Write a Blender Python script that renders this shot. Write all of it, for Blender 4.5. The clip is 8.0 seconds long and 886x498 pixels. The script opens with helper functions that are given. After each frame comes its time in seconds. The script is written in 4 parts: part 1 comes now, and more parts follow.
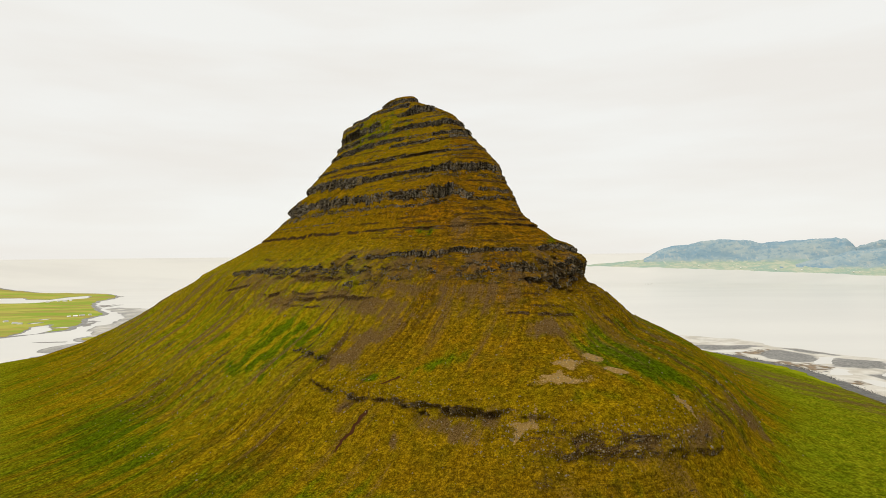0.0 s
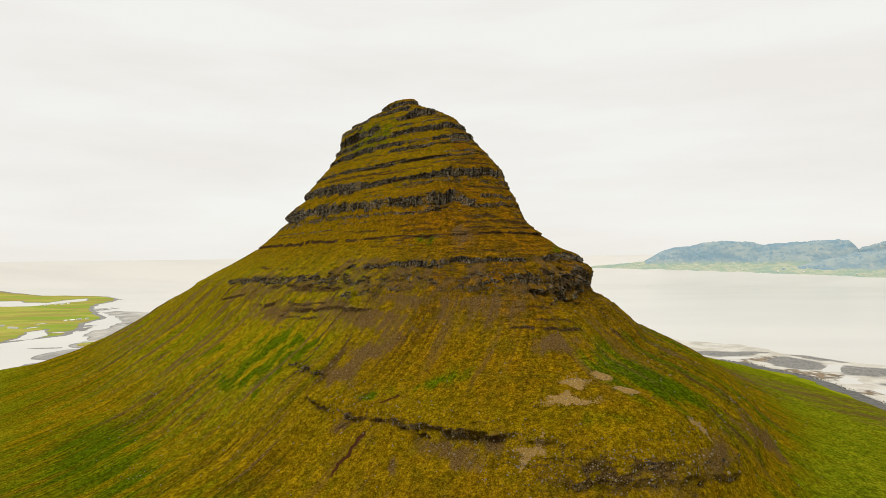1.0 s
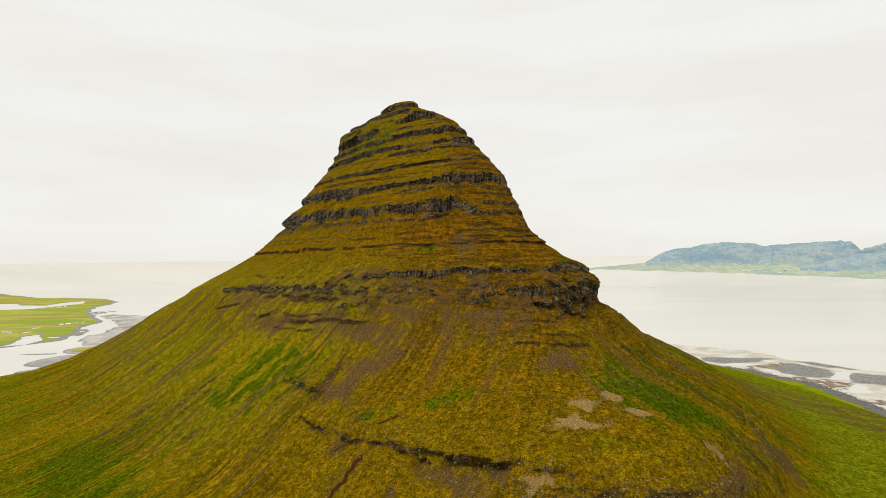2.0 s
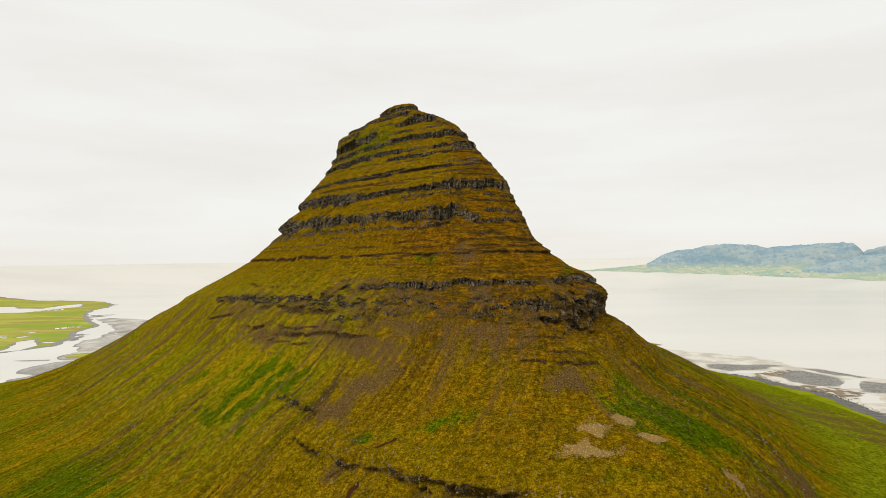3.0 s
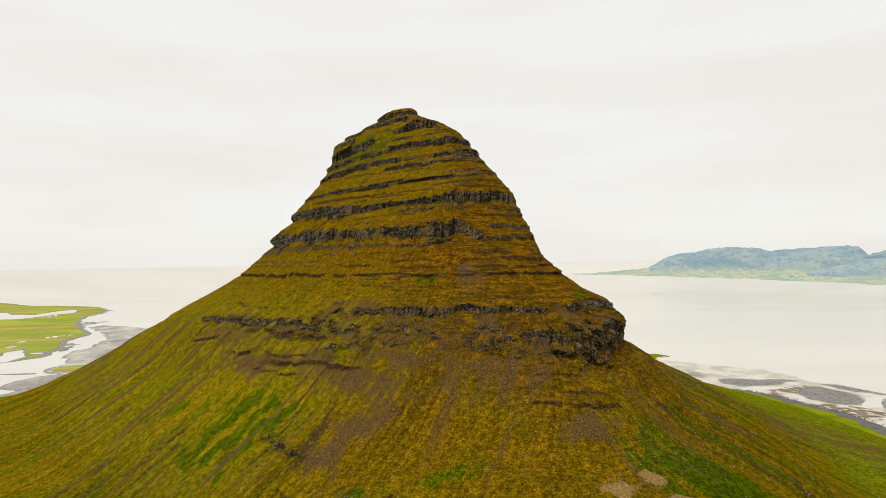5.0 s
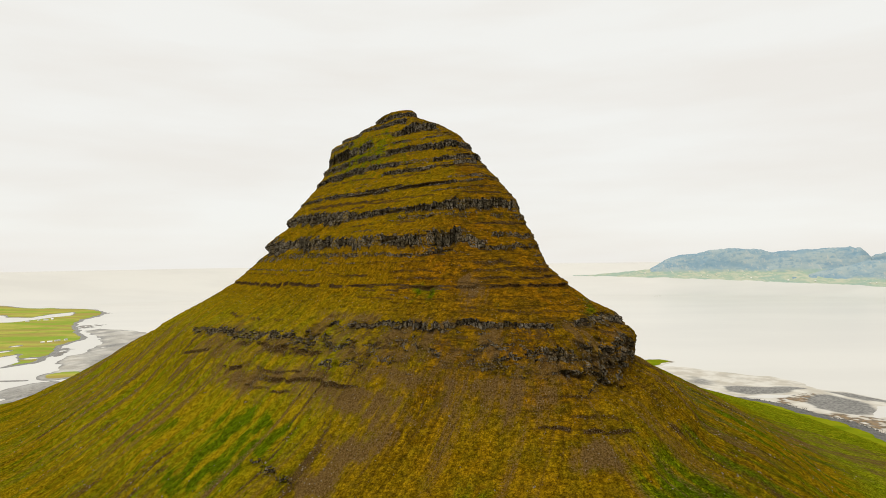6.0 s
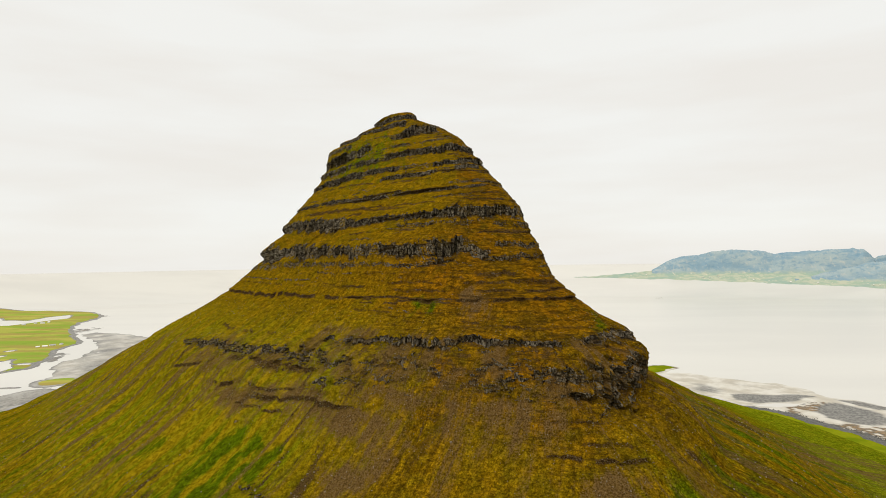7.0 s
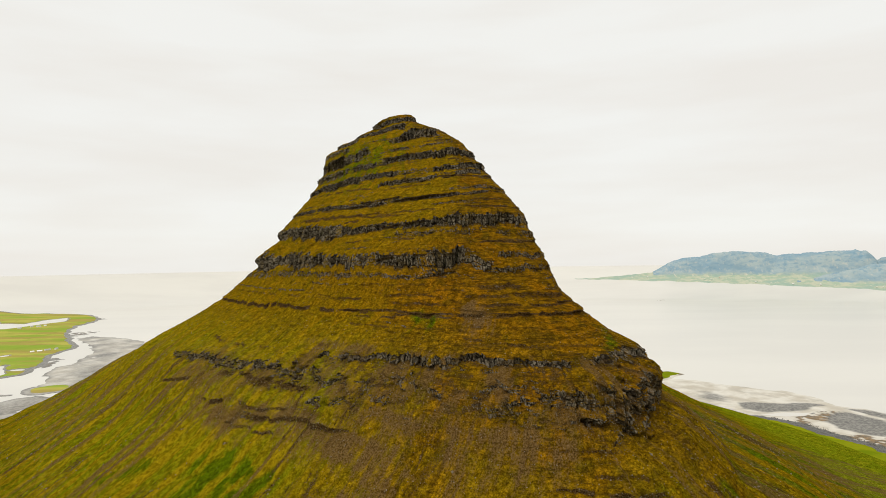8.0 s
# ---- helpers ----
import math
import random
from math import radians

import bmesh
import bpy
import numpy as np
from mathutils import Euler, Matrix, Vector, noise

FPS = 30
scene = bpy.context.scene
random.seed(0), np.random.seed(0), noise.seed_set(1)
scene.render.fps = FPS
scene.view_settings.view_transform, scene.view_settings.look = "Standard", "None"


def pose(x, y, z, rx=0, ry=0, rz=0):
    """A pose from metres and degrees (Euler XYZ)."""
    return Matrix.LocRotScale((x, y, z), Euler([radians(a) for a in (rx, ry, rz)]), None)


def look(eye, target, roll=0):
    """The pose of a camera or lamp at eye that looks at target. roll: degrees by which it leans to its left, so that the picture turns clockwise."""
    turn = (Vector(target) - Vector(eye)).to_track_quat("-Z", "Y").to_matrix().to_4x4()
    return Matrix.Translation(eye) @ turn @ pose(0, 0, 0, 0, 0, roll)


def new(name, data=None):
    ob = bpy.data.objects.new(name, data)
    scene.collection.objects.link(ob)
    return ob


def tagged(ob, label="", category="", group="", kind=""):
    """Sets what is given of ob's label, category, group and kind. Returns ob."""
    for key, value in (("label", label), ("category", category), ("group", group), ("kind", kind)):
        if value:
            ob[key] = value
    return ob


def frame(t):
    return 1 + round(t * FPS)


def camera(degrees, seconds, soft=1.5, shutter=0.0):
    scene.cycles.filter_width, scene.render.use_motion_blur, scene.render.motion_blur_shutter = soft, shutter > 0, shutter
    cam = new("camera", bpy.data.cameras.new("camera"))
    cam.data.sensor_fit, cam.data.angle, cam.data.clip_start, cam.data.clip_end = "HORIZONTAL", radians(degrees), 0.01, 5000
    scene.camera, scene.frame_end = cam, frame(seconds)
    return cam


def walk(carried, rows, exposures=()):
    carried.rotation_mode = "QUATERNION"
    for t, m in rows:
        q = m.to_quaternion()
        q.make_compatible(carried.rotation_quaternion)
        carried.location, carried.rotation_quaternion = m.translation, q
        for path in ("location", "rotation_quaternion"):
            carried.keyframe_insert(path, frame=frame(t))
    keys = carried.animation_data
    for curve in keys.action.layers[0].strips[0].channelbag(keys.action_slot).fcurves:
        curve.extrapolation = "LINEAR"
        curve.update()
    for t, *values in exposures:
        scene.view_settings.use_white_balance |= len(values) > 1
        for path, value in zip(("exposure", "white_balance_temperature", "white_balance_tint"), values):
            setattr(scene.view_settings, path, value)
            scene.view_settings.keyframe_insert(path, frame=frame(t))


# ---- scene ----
import itertools

cam = camera(74.0, 8.0, soft=0.6)
PATH = [
    (0, (0.493, -5.351, 179.483), (0.4516, -3.3514, 179.5078), -0.64),
    (0.5, (-0.110, 4.534, 184.004), (-0.1520, 6.5335, 184.0296), -0.66),
    (1, (-0.701, 14.742, 188.511), (-0.7432, 16.7415, 188.5378), -0.67),
    (1.5, (-1.280, 25.249, 193.005), (-1.3220, 27.2483, 193.0323), -0.69),
    (3, (-2.942, 58.321, 206.404), (-2.9837, 60.3199, 206.4340), -0.74),
    (3.5, (-3.471, 69.781, 210.843), (-3.5128, 71.7801, 210.8739), -0.75),
    (4, (-3.988, 81.419, 215.269), (-4.0294, 83.4182, 215.3002), -0.77),
    (4.5, (-4.492, 93.211, 219.680), (-4.5337, 95.2099, 219.7129), -0.78),
    (6, (-5.931, 129.266, 232.834), (-5.9718, 131.2649, 232.8690), -0.83),
    (6.5, (-6.385, 141.430, 237.191), (-6.4263, 143.4291, 237.2271), -0.84),
    (7, (-6.827, 153.627, 241.535), (-6.8684, 155.6260, 241.5716), -0.86),
    (7.5, (-7.257, 165.832, 245.865), (-7.2981, 167.8312, 245.9024), -0.88),
    (8, (-7.674, 178.021, 250.181), (-7.7153, 180.0207, 250.2195), -0.89),
]
walk(cam, [(t, look(eye, target, roll)) for t, eye, target, roll in PATH])

# ---- world, sun, exposure ----
world = bpy.data.worlds.new("overcast_sky")
scene.world = world
world.use_nodes = True
wt = world.node_tree
wt.nodes.clear()
w_out = wt.nodes.new("ShaderNodeOutputWorld")
w_bg = wt.nodes.new("ShaderNodeBackground")
w_mix = wt.nodes.new("ShaderNodeMixRGB")
w_sky = wt.nodes.new("ShaderNodeTexSky")
w_sky.sky_type, w_sky.sun_disc = "NISHITA", False
SUN_ELEV, SUN_AZ = radians(60), radians(225)
w_sky.sun_elevation, w_sky.sun_rotation = SUN_ELEV, SUN_AZ
w_gain = wt.nodes.new("ShaderNodeMixRGB")
w_gain.blend_type = "MULTIPLY"
w_gain.inputs[0].default_value = 1.0
w_gain.inputs[2].default_value = (0.10, 0.10, 0.10, 1)
wt.links.new(w_sky.outputs[0], w_gain.inputs[1])
w_geo = wt.nodes.new("ShaderNodeTexCoord")
w_map = wt.nodes.new("ShaderNodeMapping")
w_map.inputs["Scale"].default_value = (1.2, 1.2, 7.0)
w_noise = wt.nodes.new("ShaderNodeTexNoise")
w_noise.inputs["Scale"].default_value = 1.7
w_noise.inputs["Detail"].default_value = 5.0
w_ramp = wt.nodes.new("ShaderNodeValToRGB")
w_ramp.color_ramp.elements[0].position = 0.36
w_ramp.color_ramp.elements[0].color = (0.885, 0.855, 0.80, 1)
w_ramp.color_ramp.elements[1].position = 0.60
w_ramp.color_ramp.elements[1].color = (0.93, 0.925, 0.885, 1)
wt.links.new(w_geo.outputs["Generated"], w_map.inputs[0])
wt.links.new(w_map.outputs[0], w_noise.inputs["Vector"])
wt.links.new(w_noise.outputs[0], w_ramp.inputs[0])
w_mix.inputs[0].default_value = 0.94
wt.links.new(w_gain.outputs[0], w_mix.inputs[1])
wt.links.new(w_ramp.outputs[0], w_mix.inputs[2])
wt.links.new(w_mix.outputs[0], w_bg.inputs[0])
w_bg.inputs[1].default_value = 1.0
wt.links.new(w_bg.outputs[0], w_out.inputs[0])

sun = new("sun", bpy.data.lights.new("sun", "SUN"))
sun.data.energy, sun.data.angle, sun.data.color = 2.1, radians(12), (1.0, 0.95, 0.86)
sun.matrix_world = look((-0.35, -0.35, 0.87), (0, 0, 0))
scene.view_settings.exposure = 0.0


# ---- materials ----
class Nodes:
    """A short hand for node trees."""

    def __init__(self, name):
        self.mat = bpy.data.materials.new(name)
        self.mat.use_nodes = True
        self.t = self.mat.node_tree
        self.t.nodes.clear()
        self.out = self.t.nodes.new("ShaderNodeOutputMaterial")
        self.bsdf = self.t.nodes.new("ShaderNodeBsdfPrincipled")
        self.t.links.new(self.bsdf.outputs[0], self.out.inputs[0])

    def put(self, socket, value):
        if isinstance(value, bpy.types.NodeSocket):
            self.t.links.new(value, socket)
        elif isinstance(value, tuple) and len(value) == 3 and socket.type == "RGBA":
            socket.default_value = (*value, 1)
        else:
            socket.default_value = value

    def attr(self, name):
        n = self.t.nodes.new("ShaderNodeAttribute")
        n.attribute_name = name
        return n

    def fac(self, name):
        return self.attr(name).outputs["Fac"]

    def vec(self, name):
        return self.attr(name).outputs["Vector"]

    def coords(self):
        return self.t.nodes.new("ShaderNodeTexCoord").outputs["Object"]

    def scaled(self, vector, s):
        n = self.t.nodes.new("ShaderNodeMapping")
        self.put(n.inputs[0], vector)
        n.inputs["Scale"].default_value = s if isinstance(s, tuple) else (s, s, s)
        return n.outputs[0]

    def noise(self, vector, scale, detail=4.0, rough=0.55):
        n = self.t.nodes.new("ShaderNodeTexNoise")
        self.put(n.inputs["Vector"], self.scaled(vector, scale))
        n.inputs["Scale"].default_value = 1.0
        n.inputs["Detail"].default_value = detail
        n.inputs["Roughness"].default_value = rough
        return n.outputs[0]

    def cells(self, vector, scale, feature="F1"):
        n = self.t.nodes.new("ShaderNodeTexVoronoi")
        n.feature = feature
        self.put(n.inputs["Vector"], self.scaled(vector, scale))
        n.inputs["Scale"].default_value = 1.0
        return n.outputs["Distance"]

    def math(self, op, a, b=0.0, c=0.0):
        n = self.t.nodes.new("ShaderNodeMath")
        n.operation = op
        for s, v in zip(n.inputs, (a, b, c)):
            self.put(s, v)
        return n.outputs[0]

    def step(self, a, lo, hi):
        n = self.t.nodes.new("ShaderNodeMapRange")
        n.interpolation_type = "SMOOTHSTEP"
        self.put(n.inputs[0], a)
        n.inputs[1].default_value, n.inputs[2].default_value = lo, hi
        return n.outputs[0]

    def mix(self, f, a, b, blend="MIX"):
        n = self.t.nodes.new("ShaderNodeMixRGB")
        n.blend_type = blend
        for s, v in zip(n.inputs, (f, a, b)):
            self.put(s, v)
        return n.outputs[0]

    def normal_z(self):
        g = self.t.nodes.new("ShaderNodeNewGeometry")
        s = self.t.nodes.new("ShaderNodeSeparateXYZ")
        self.t.links.new(g.outputs["Normal"], s.inputs[0])
        return s.outputs[2]

    def bump(self, height, strength, distance, after=None):
        n = self.t.nodes.new("ShaderNodeBump")
        n.inputs["Strength"].default_value = strength
        n.inputs["Distance"].default_value = distance
        self.put(n.inputs["Height"], height)
        if after is not None:
            self.put(n.inputs["Normal"], after)
        return n.outputs[0]

    def done(self, color, rough, normal=None, spec=0.3):
        self.put(self.bsdf.inputs["Base Color"], color)
        self.put(self.bsdf.inputs["Roughness"], rough)
        self.put(self.bsdf.inputs["Specular IOR Level"], spec)
        if normal is not None:
            self.put(self.bsdf.inputs["Normal"], normal)
        return self.mat


def hillside_material():
    m = Nodes("turf_and_basalt")
    p = m.coords()
    flow = m.vec("flow")
    big = m.noise(p, 0.018, 4)
    mid = m.noise(p, 0.085, 5, 0.6)
    fine = m.math("ADD", m.math("MULTIPLY", m.noise(m.vec("fleck"), (1.0, 0.55, 0.0), 4, 0.72), 0.22), m.math("MULTIPLY", m.noise(p, (1.05, 1.05, 0.8), 4, 0.74), 0.78))
    grain = m.noise(p, 1.5, 4, 0.75)
    tuft = m.cells(p, (0.55, 0.55, 0.8))
    streak = m.noise(flow, (0.10, 0.010, 0.0), 4, 0.6)
    thin = m.noise(flow, (0.24, 0.012, 0.0), 5, 0.70)
    # turf: olive gold, greener in damp places, rust where it is dry
    gold = m.mix(m.step(mid, 0.35, 0.68), (0.232, 0.152, 0.0040), (0.170, 0.126, 0.0036))
    dry = m.math("ADD", m.fac("rust"), m.math("ADD", m.math("MULTIPLY", m.math("SUBTRACT", big, 0.5), 1.3), m.math("MULTIPLY", m.math("SUBTRACT", mid, 0.5), 0.25)))
    turf = m.mix(m.step(dry, 0.15, 0.85), gold, (0.245, 0.130, 0.0046))
    turf = m.mix(m.math("MULTIPLY", m.fac("sparse"), 0.72), turf, m.mix(m.step(mid, 0.36, 0.70), m.mix(m.step(big, 0.38, 0.62), (0.235, 0.098, 0.004), (0.190, 0.105, 0.004)), (0.075, 0.048, 0.005)))
    lush = m.mix(m.step(fine, 0.3, 0.7), (0.056, 0.098, 0.002), (0.125, 0.158, 0.003))
    damp = m.math("ADD", m.fac("green"), m.math("MULTIPLY", m.math("SUBTRACT", streak, 0.5), 1.6))
    damp = m.math("ADD", damp, m.math("MULTIPLY", m.math("SUBTRACT", mid, 0.5), 0.8))
    turf = m.mix(m.step(damp, 0.25, 0.95), turf, lush)
    turf = m.mix(m.fac("meadow"), turf, m.mix(m.step(mid, 0.35, 0.65), (0.125, 0.165, 0.005), (0.205, 0.222, 0.008)))
    turf = m.mix(m.math("MULTIPLY", m.step(thin, 0.47, 0.62), m.fac("streaky")), turf, m.mix(0.72, turf, (0.060, 0.036, 0.007)))
    furrow = m.noise(flow, (0.30, 0.007, 0.0), 4, 0.62)
    turf = m.mix(m.fac("streaky"), turf, m.mix(m.step(furrow, 0.36, 0.62), (0.62, 0.58, 0.52), (1.22, 1.20, 1.15)), "MULTIPLY")
    turf = m.mix(m.math("MULTIPLY", m.fac("lawn"), 0.62), turf, m.mix(m.step(streak, 0.36, 0.62), (0.275, 0.200, 0.006), (0.150, 0.165, 0.004)))
    wet = m.math("ADD", m.fac("green"), m.math("ADD", m.math("MULTIPLY", m.math("SUBTRACT", streak, 0.5), 1.2), m.math("MULTIPLY", m.math("SUBTRACT", thin, 0.5), 0.8)))
    turf = m.mix(m.math("MULTIPLY", m.step(wet, 0.62, 0.95), m.math("MULTIPLY", m.math("SUBTRACT", 1.0, m.fac("meadow")), 0.85)), turf, (0.060, 0.098, 0.002))
    turf = m.mix(m.math("SUBTRACT", 1.0, m.math("MULTIPLY", m.fac("lawn"), 0.5)), turf, m.mix(m.step(fine, 0.38, 0.62), (0.52, 0.50, 0.46), (1.36, 1.34, 1.2)), "MULTIPLY")
    # dark flecks put the shade among the grass into the colour
    turf = m.mix(m.math("MULTIPLY", m.step(grain, 0.52, 0.66), m.math("ADD", 0.56, m.math("SUBTRACT", m.math("MULTIPLY", m.fac("sparse"), 0.3), m.math("MULTIPLY", m.fac("lawn"), 0.25)))), turf, (0.030, 0.021, 0.003))
    # tufts lightened in the middle, their shadowed gaps darkened, all in the colour
    turf = m.mix(m.math("SUBTRACT", 1.0, m.math("MULTIPLY", m.fac("lawn"), 0.45)), turf, m.mix(m.step(m.math("ADD", tuft, m.math("MULTIPLY", m.math("SUBTRACT", grain, 0.5), 0.5)), 0.26, 0.74), (1.24, 1.23, 1.18), (0.80, 0.78, 0.74)), "MULTIPLY")
    # thin ledges: shaded lines and highlights on the turf, put into the colour
    shelf = m.noise(p, (0.075, 0.075, 0.85), 4, 0.68)
    turf = m.mix(m.math("MULTIPLY", m.step(shelf, 0.51, 0.60), m.math("MULTIPLY", m.fac("sparse"), 0.72)), turf, m.mix(m.step(grain, 0.42, 0.6), (0.022, 0.013, 0.003), (0.085, 0.050, 0.012)))
    turf = m.mix(m.math("MULTIPLY", m.step(shelf, 0.47, 0.38), m.math("MULTIPLY", m.fac("sparse"), 0.5)), turf, (1.45, 1.42, 1.3), "MULTIPLY")
    clump = m.noise(p, (0.28, 0.28, 0.16), 3, 0.6)
    turf = m.mix(1.0, turf, m.mix(m.step(clump, 0.36, 0.64), (0.64, 0.62, 0.60), (1.16, 1.15, 1.09)), "MULTIPLY")
    # loose brown scree with grey stones
    stones = m.cells(p, 0.75)
    scree = m.mix(m.step(fine, 0.40, 0.60), (0.048, 0.026, 0.007), (0.165, 0.100, 0.036))
    scree = m.mix(m.math("MULTIPLY", m.step(stones, 0.34, 0.12), m.step(grain, 0.45, 0.6)), scree, (0.215, 0.148, 0.076))
    scree = m.mix(m.math("MULTIPLY", m.step(grain, 0.45, 0.30), 0.7), scree, (0.028, 0.018, 0.010))
    s_f = m.math("ADD", m.fac("scree"), m.math("MULTIPLY", m.math("SUBTRACT", thin, 0.5), 1.5))
    s_f = m.math("ADD", s_f, m.math("MULTIPLY", m.math("SUBTRACT", fine, 0.5), 1.7))
    ground_c = m.mix(m.math("MULTIPLY", m.step(s_f, 0.32, 0.82), 0.92), turf, scree)
    pale = m.math("ADD", m.math("ADD", m.fac("pale"), m.math("MULTIPLY", m.math("SUBTRACT", mid, 0.5), 1.2)), m.math("MULTIPLY", m.math("SUBTRACT", fine, 0.5), 1.8))
    ground_c = m.mix(m.step(pale, 0.50, 0.72), ground_c, m.mix(m.step(stones, 0.45, 0.1), (0.250, 0.155, 0.046), (0.420, 0.290, 0.125)))
    red = m.math("ADD", m.fac("earth"), m.math("MULTIPLY", m.math("SUBTRACT", fine, 0.5), 1.0))
    ground_c = m.mix(m.step(red, 0.45, 0.65), ground_c, (0.060, 0.024, 0.010))
    # bare soil; its near-black tones also hold the shade painted under ledges
    soil_shade = m.math("ADD", m.fac("soil_shade"), m.math("MULTIPLY", m.math("SUBTRACT", fine, 0.5), 2.6))
    ground_c = m.mix(m.step(soil_shade, 0.38, 0.62), ground_c, m.mix(m.step(grain, 0.40, 0.60), (0.014, 0.008, 0.003), (0.125, 0.076, 0.028)))
    # basalt: lit faces, highlights and shaded cracks are put into its colour
    face = m.vec("face")
    col = m.noise(face, (0.42, 0.10, 0.0), 4, 0.6)
    split = m.cells(face, (0.42, 0.20, 0.0), "DISTANCE_TO_EDGE")
    chip_shading = m.noise(p, (0.9, 0.9, 0.6), 4, 0.7)
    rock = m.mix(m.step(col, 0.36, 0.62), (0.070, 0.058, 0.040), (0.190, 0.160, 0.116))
    rock = m.mix(m.math("MULTIPLY", m.step(chip_shading, 0.52, 0.66), 0.8), rock, (0.330, 0.285, 0.215))
    rock = m.mix(m.math("MULTIPLY", m.step(chip_shading, 0.49, 0.37), 0.9), rock, (0.010, 0.008, 0.005))
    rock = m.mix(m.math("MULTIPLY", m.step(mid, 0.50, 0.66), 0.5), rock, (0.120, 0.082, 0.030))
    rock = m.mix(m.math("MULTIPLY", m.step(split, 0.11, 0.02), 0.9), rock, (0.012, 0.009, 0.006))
    rock = m.mix(m.math("MULTIPLY", m.step(m.fac("soil_shade"), 0.1, 0.7), 0.7), rock, m.mix(m.step(grain, 0.42, 0.58), (0.022, 0.013, 0.005), (0.170, 0.112, 0.052)))
    steep = m.step(m.normal_z(), 0.66, 0.40)
    r_f = m.math("ADD", m.math("MULTIPLY", m.fac("rock"), 0.62), m.math("MULTIPLY", steep, 0.42))
    r_f = m.math("ADD", r_f, m.math("MULTIPLY", m.math("SUBTRACT", fine, 0.5), 0.7))
    r_f = m.math("SUBTRACT", r_f, m.math("MULTIPLY", m.math("SUBTRACT", mid, 0.5), 0.9))
    r_f = m.math("SUBTRACT", r_f, m.math("MULTIPLY", m.fac("soil_shade"), 0.22))
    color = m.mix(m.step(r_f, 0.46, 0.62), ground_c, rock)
    b = m.bump(grain, 0.85, 0.7)
    b = m.bump(m.math("MULTIPLY", m.step(split, 0.0, 0.16), m.fac("rock")), 0.8, 0.8, b)
    b = m.bump(m.math("ADD", m.math("ADD", fine, m.math("MULTIPLY", thin, 0.5)), m.math("MULTIPLY", tuft, -0.35)), 0.9, 1.2, b)
    return m.done(color, 1.0, b, 0.0)


def water_material():
    m = Nodes("silty_sea_water")
    p = m.coords()
    tone = m.noise(p, (0.0012, 0.0035, 0.01), 4)
    color = m.mix(m.step(tone, 0.35, 0.65), (0.545, 0.53, 0.485), (0.585, 0.57, 0.52))
    w = m.noise(p, (0.05, 0.09, 0.05), 3)
    return m.done(color, 0.28, m.bump(w, 0.05, 1.0), 0.5)


def lowland_material():
    m = Nodes("coastal_grass_and_sand")
    p = m.coords()
    big = m.noise(p, (0.004, 0.008, 0.01), 4)
    strip = m.noise(p, (0.0025, 0.014, 0.01), 3)
    mid = m.noise(p, 0.03, 5, 0.6)
    fine = m.noise(p, 0.2, 4, 0.6)
    # coast grass, paled and dulled to put the haze of distance into it
    grass = m.mix(m.step(big, 0.40, 0.60), (0.215, 0.300, 0.042), (0.36, 0.34, 0.075))
    grass = m.mix(m.math("MULTIPLY", m.step(strip, 0.46, 0.60), 0.85), grass, (0.300, 0.240, 0.070))
    grass = m.mix(m.math("MULTIPLY", m.step(mid, 0.52, 0.72), 0.5), grass, (0.18, 0.235, 0.04))
    grass = m.mix(m.fac("vivid"), grass, m.mix(m.step(mid, 0.35, 0.65), (0.125, 0.165, 0.005), (0.205, 0.222, 0.008)))
    silt = m.mix(m.step(mid, 0.35, 0.65), (0.40, 0.355, 0.270), (0.58, 0.55, 0.475))
    beach = m.mix(m.step(fine, 0.35, 0.65), (0.085, 0.082, 0.074), (0.235, 0.225, 0.200))
    weedy = m.mix(m.step(fine, 0.4, 0.6), (0.24, 0.155, 0.07), (0.11, 0.085, 0.05))
    beach = m.mix(m.step(m.math("ADD", m.fac("weed"), m.math("SUBTRACT", fine, 0.5)), 0.4, 0.7), beach, weedy)
    beach = m.mix(m.math("MULTIPLY", m.fac("stony"), 0.85), beach, m.mix(m.step(m.noise(p, 0.5, 4, 0.7), 0.4, 0.6), (0.022, 0.022, 0.021), (0.12, 0.115, 0.10)))
    wet = m.step(m.math("ADD", m.fac("sand"), m.math("MULTIPLY", m.math("SUBTRACT", mid, 0.5), 0.35)), 0.12, 0.85)
    color = m.mix(wet, beach, silt)
    turf = m.step(m.math("ADD", m.fac("grass"), m.math("MULTIPLY", m.math("SUBTRACT", fine, 0.5), 0.25)), 0.42, 0.58)
    color = m.mix(turf, color, grass)
    dull = m.math("ADD", 0.35, m.math("MULTIPLY", turf, 0.6))
    gloss = m.math("MULTIPLY", m.math("SUBTRACT", 1.0, turf), m.math("ADD", 0.06, m.math("MULTIPLY", wet, 0.4)))
    return m.done(color, dull, m.bump(fine, 0.35, 0.8), gloss)


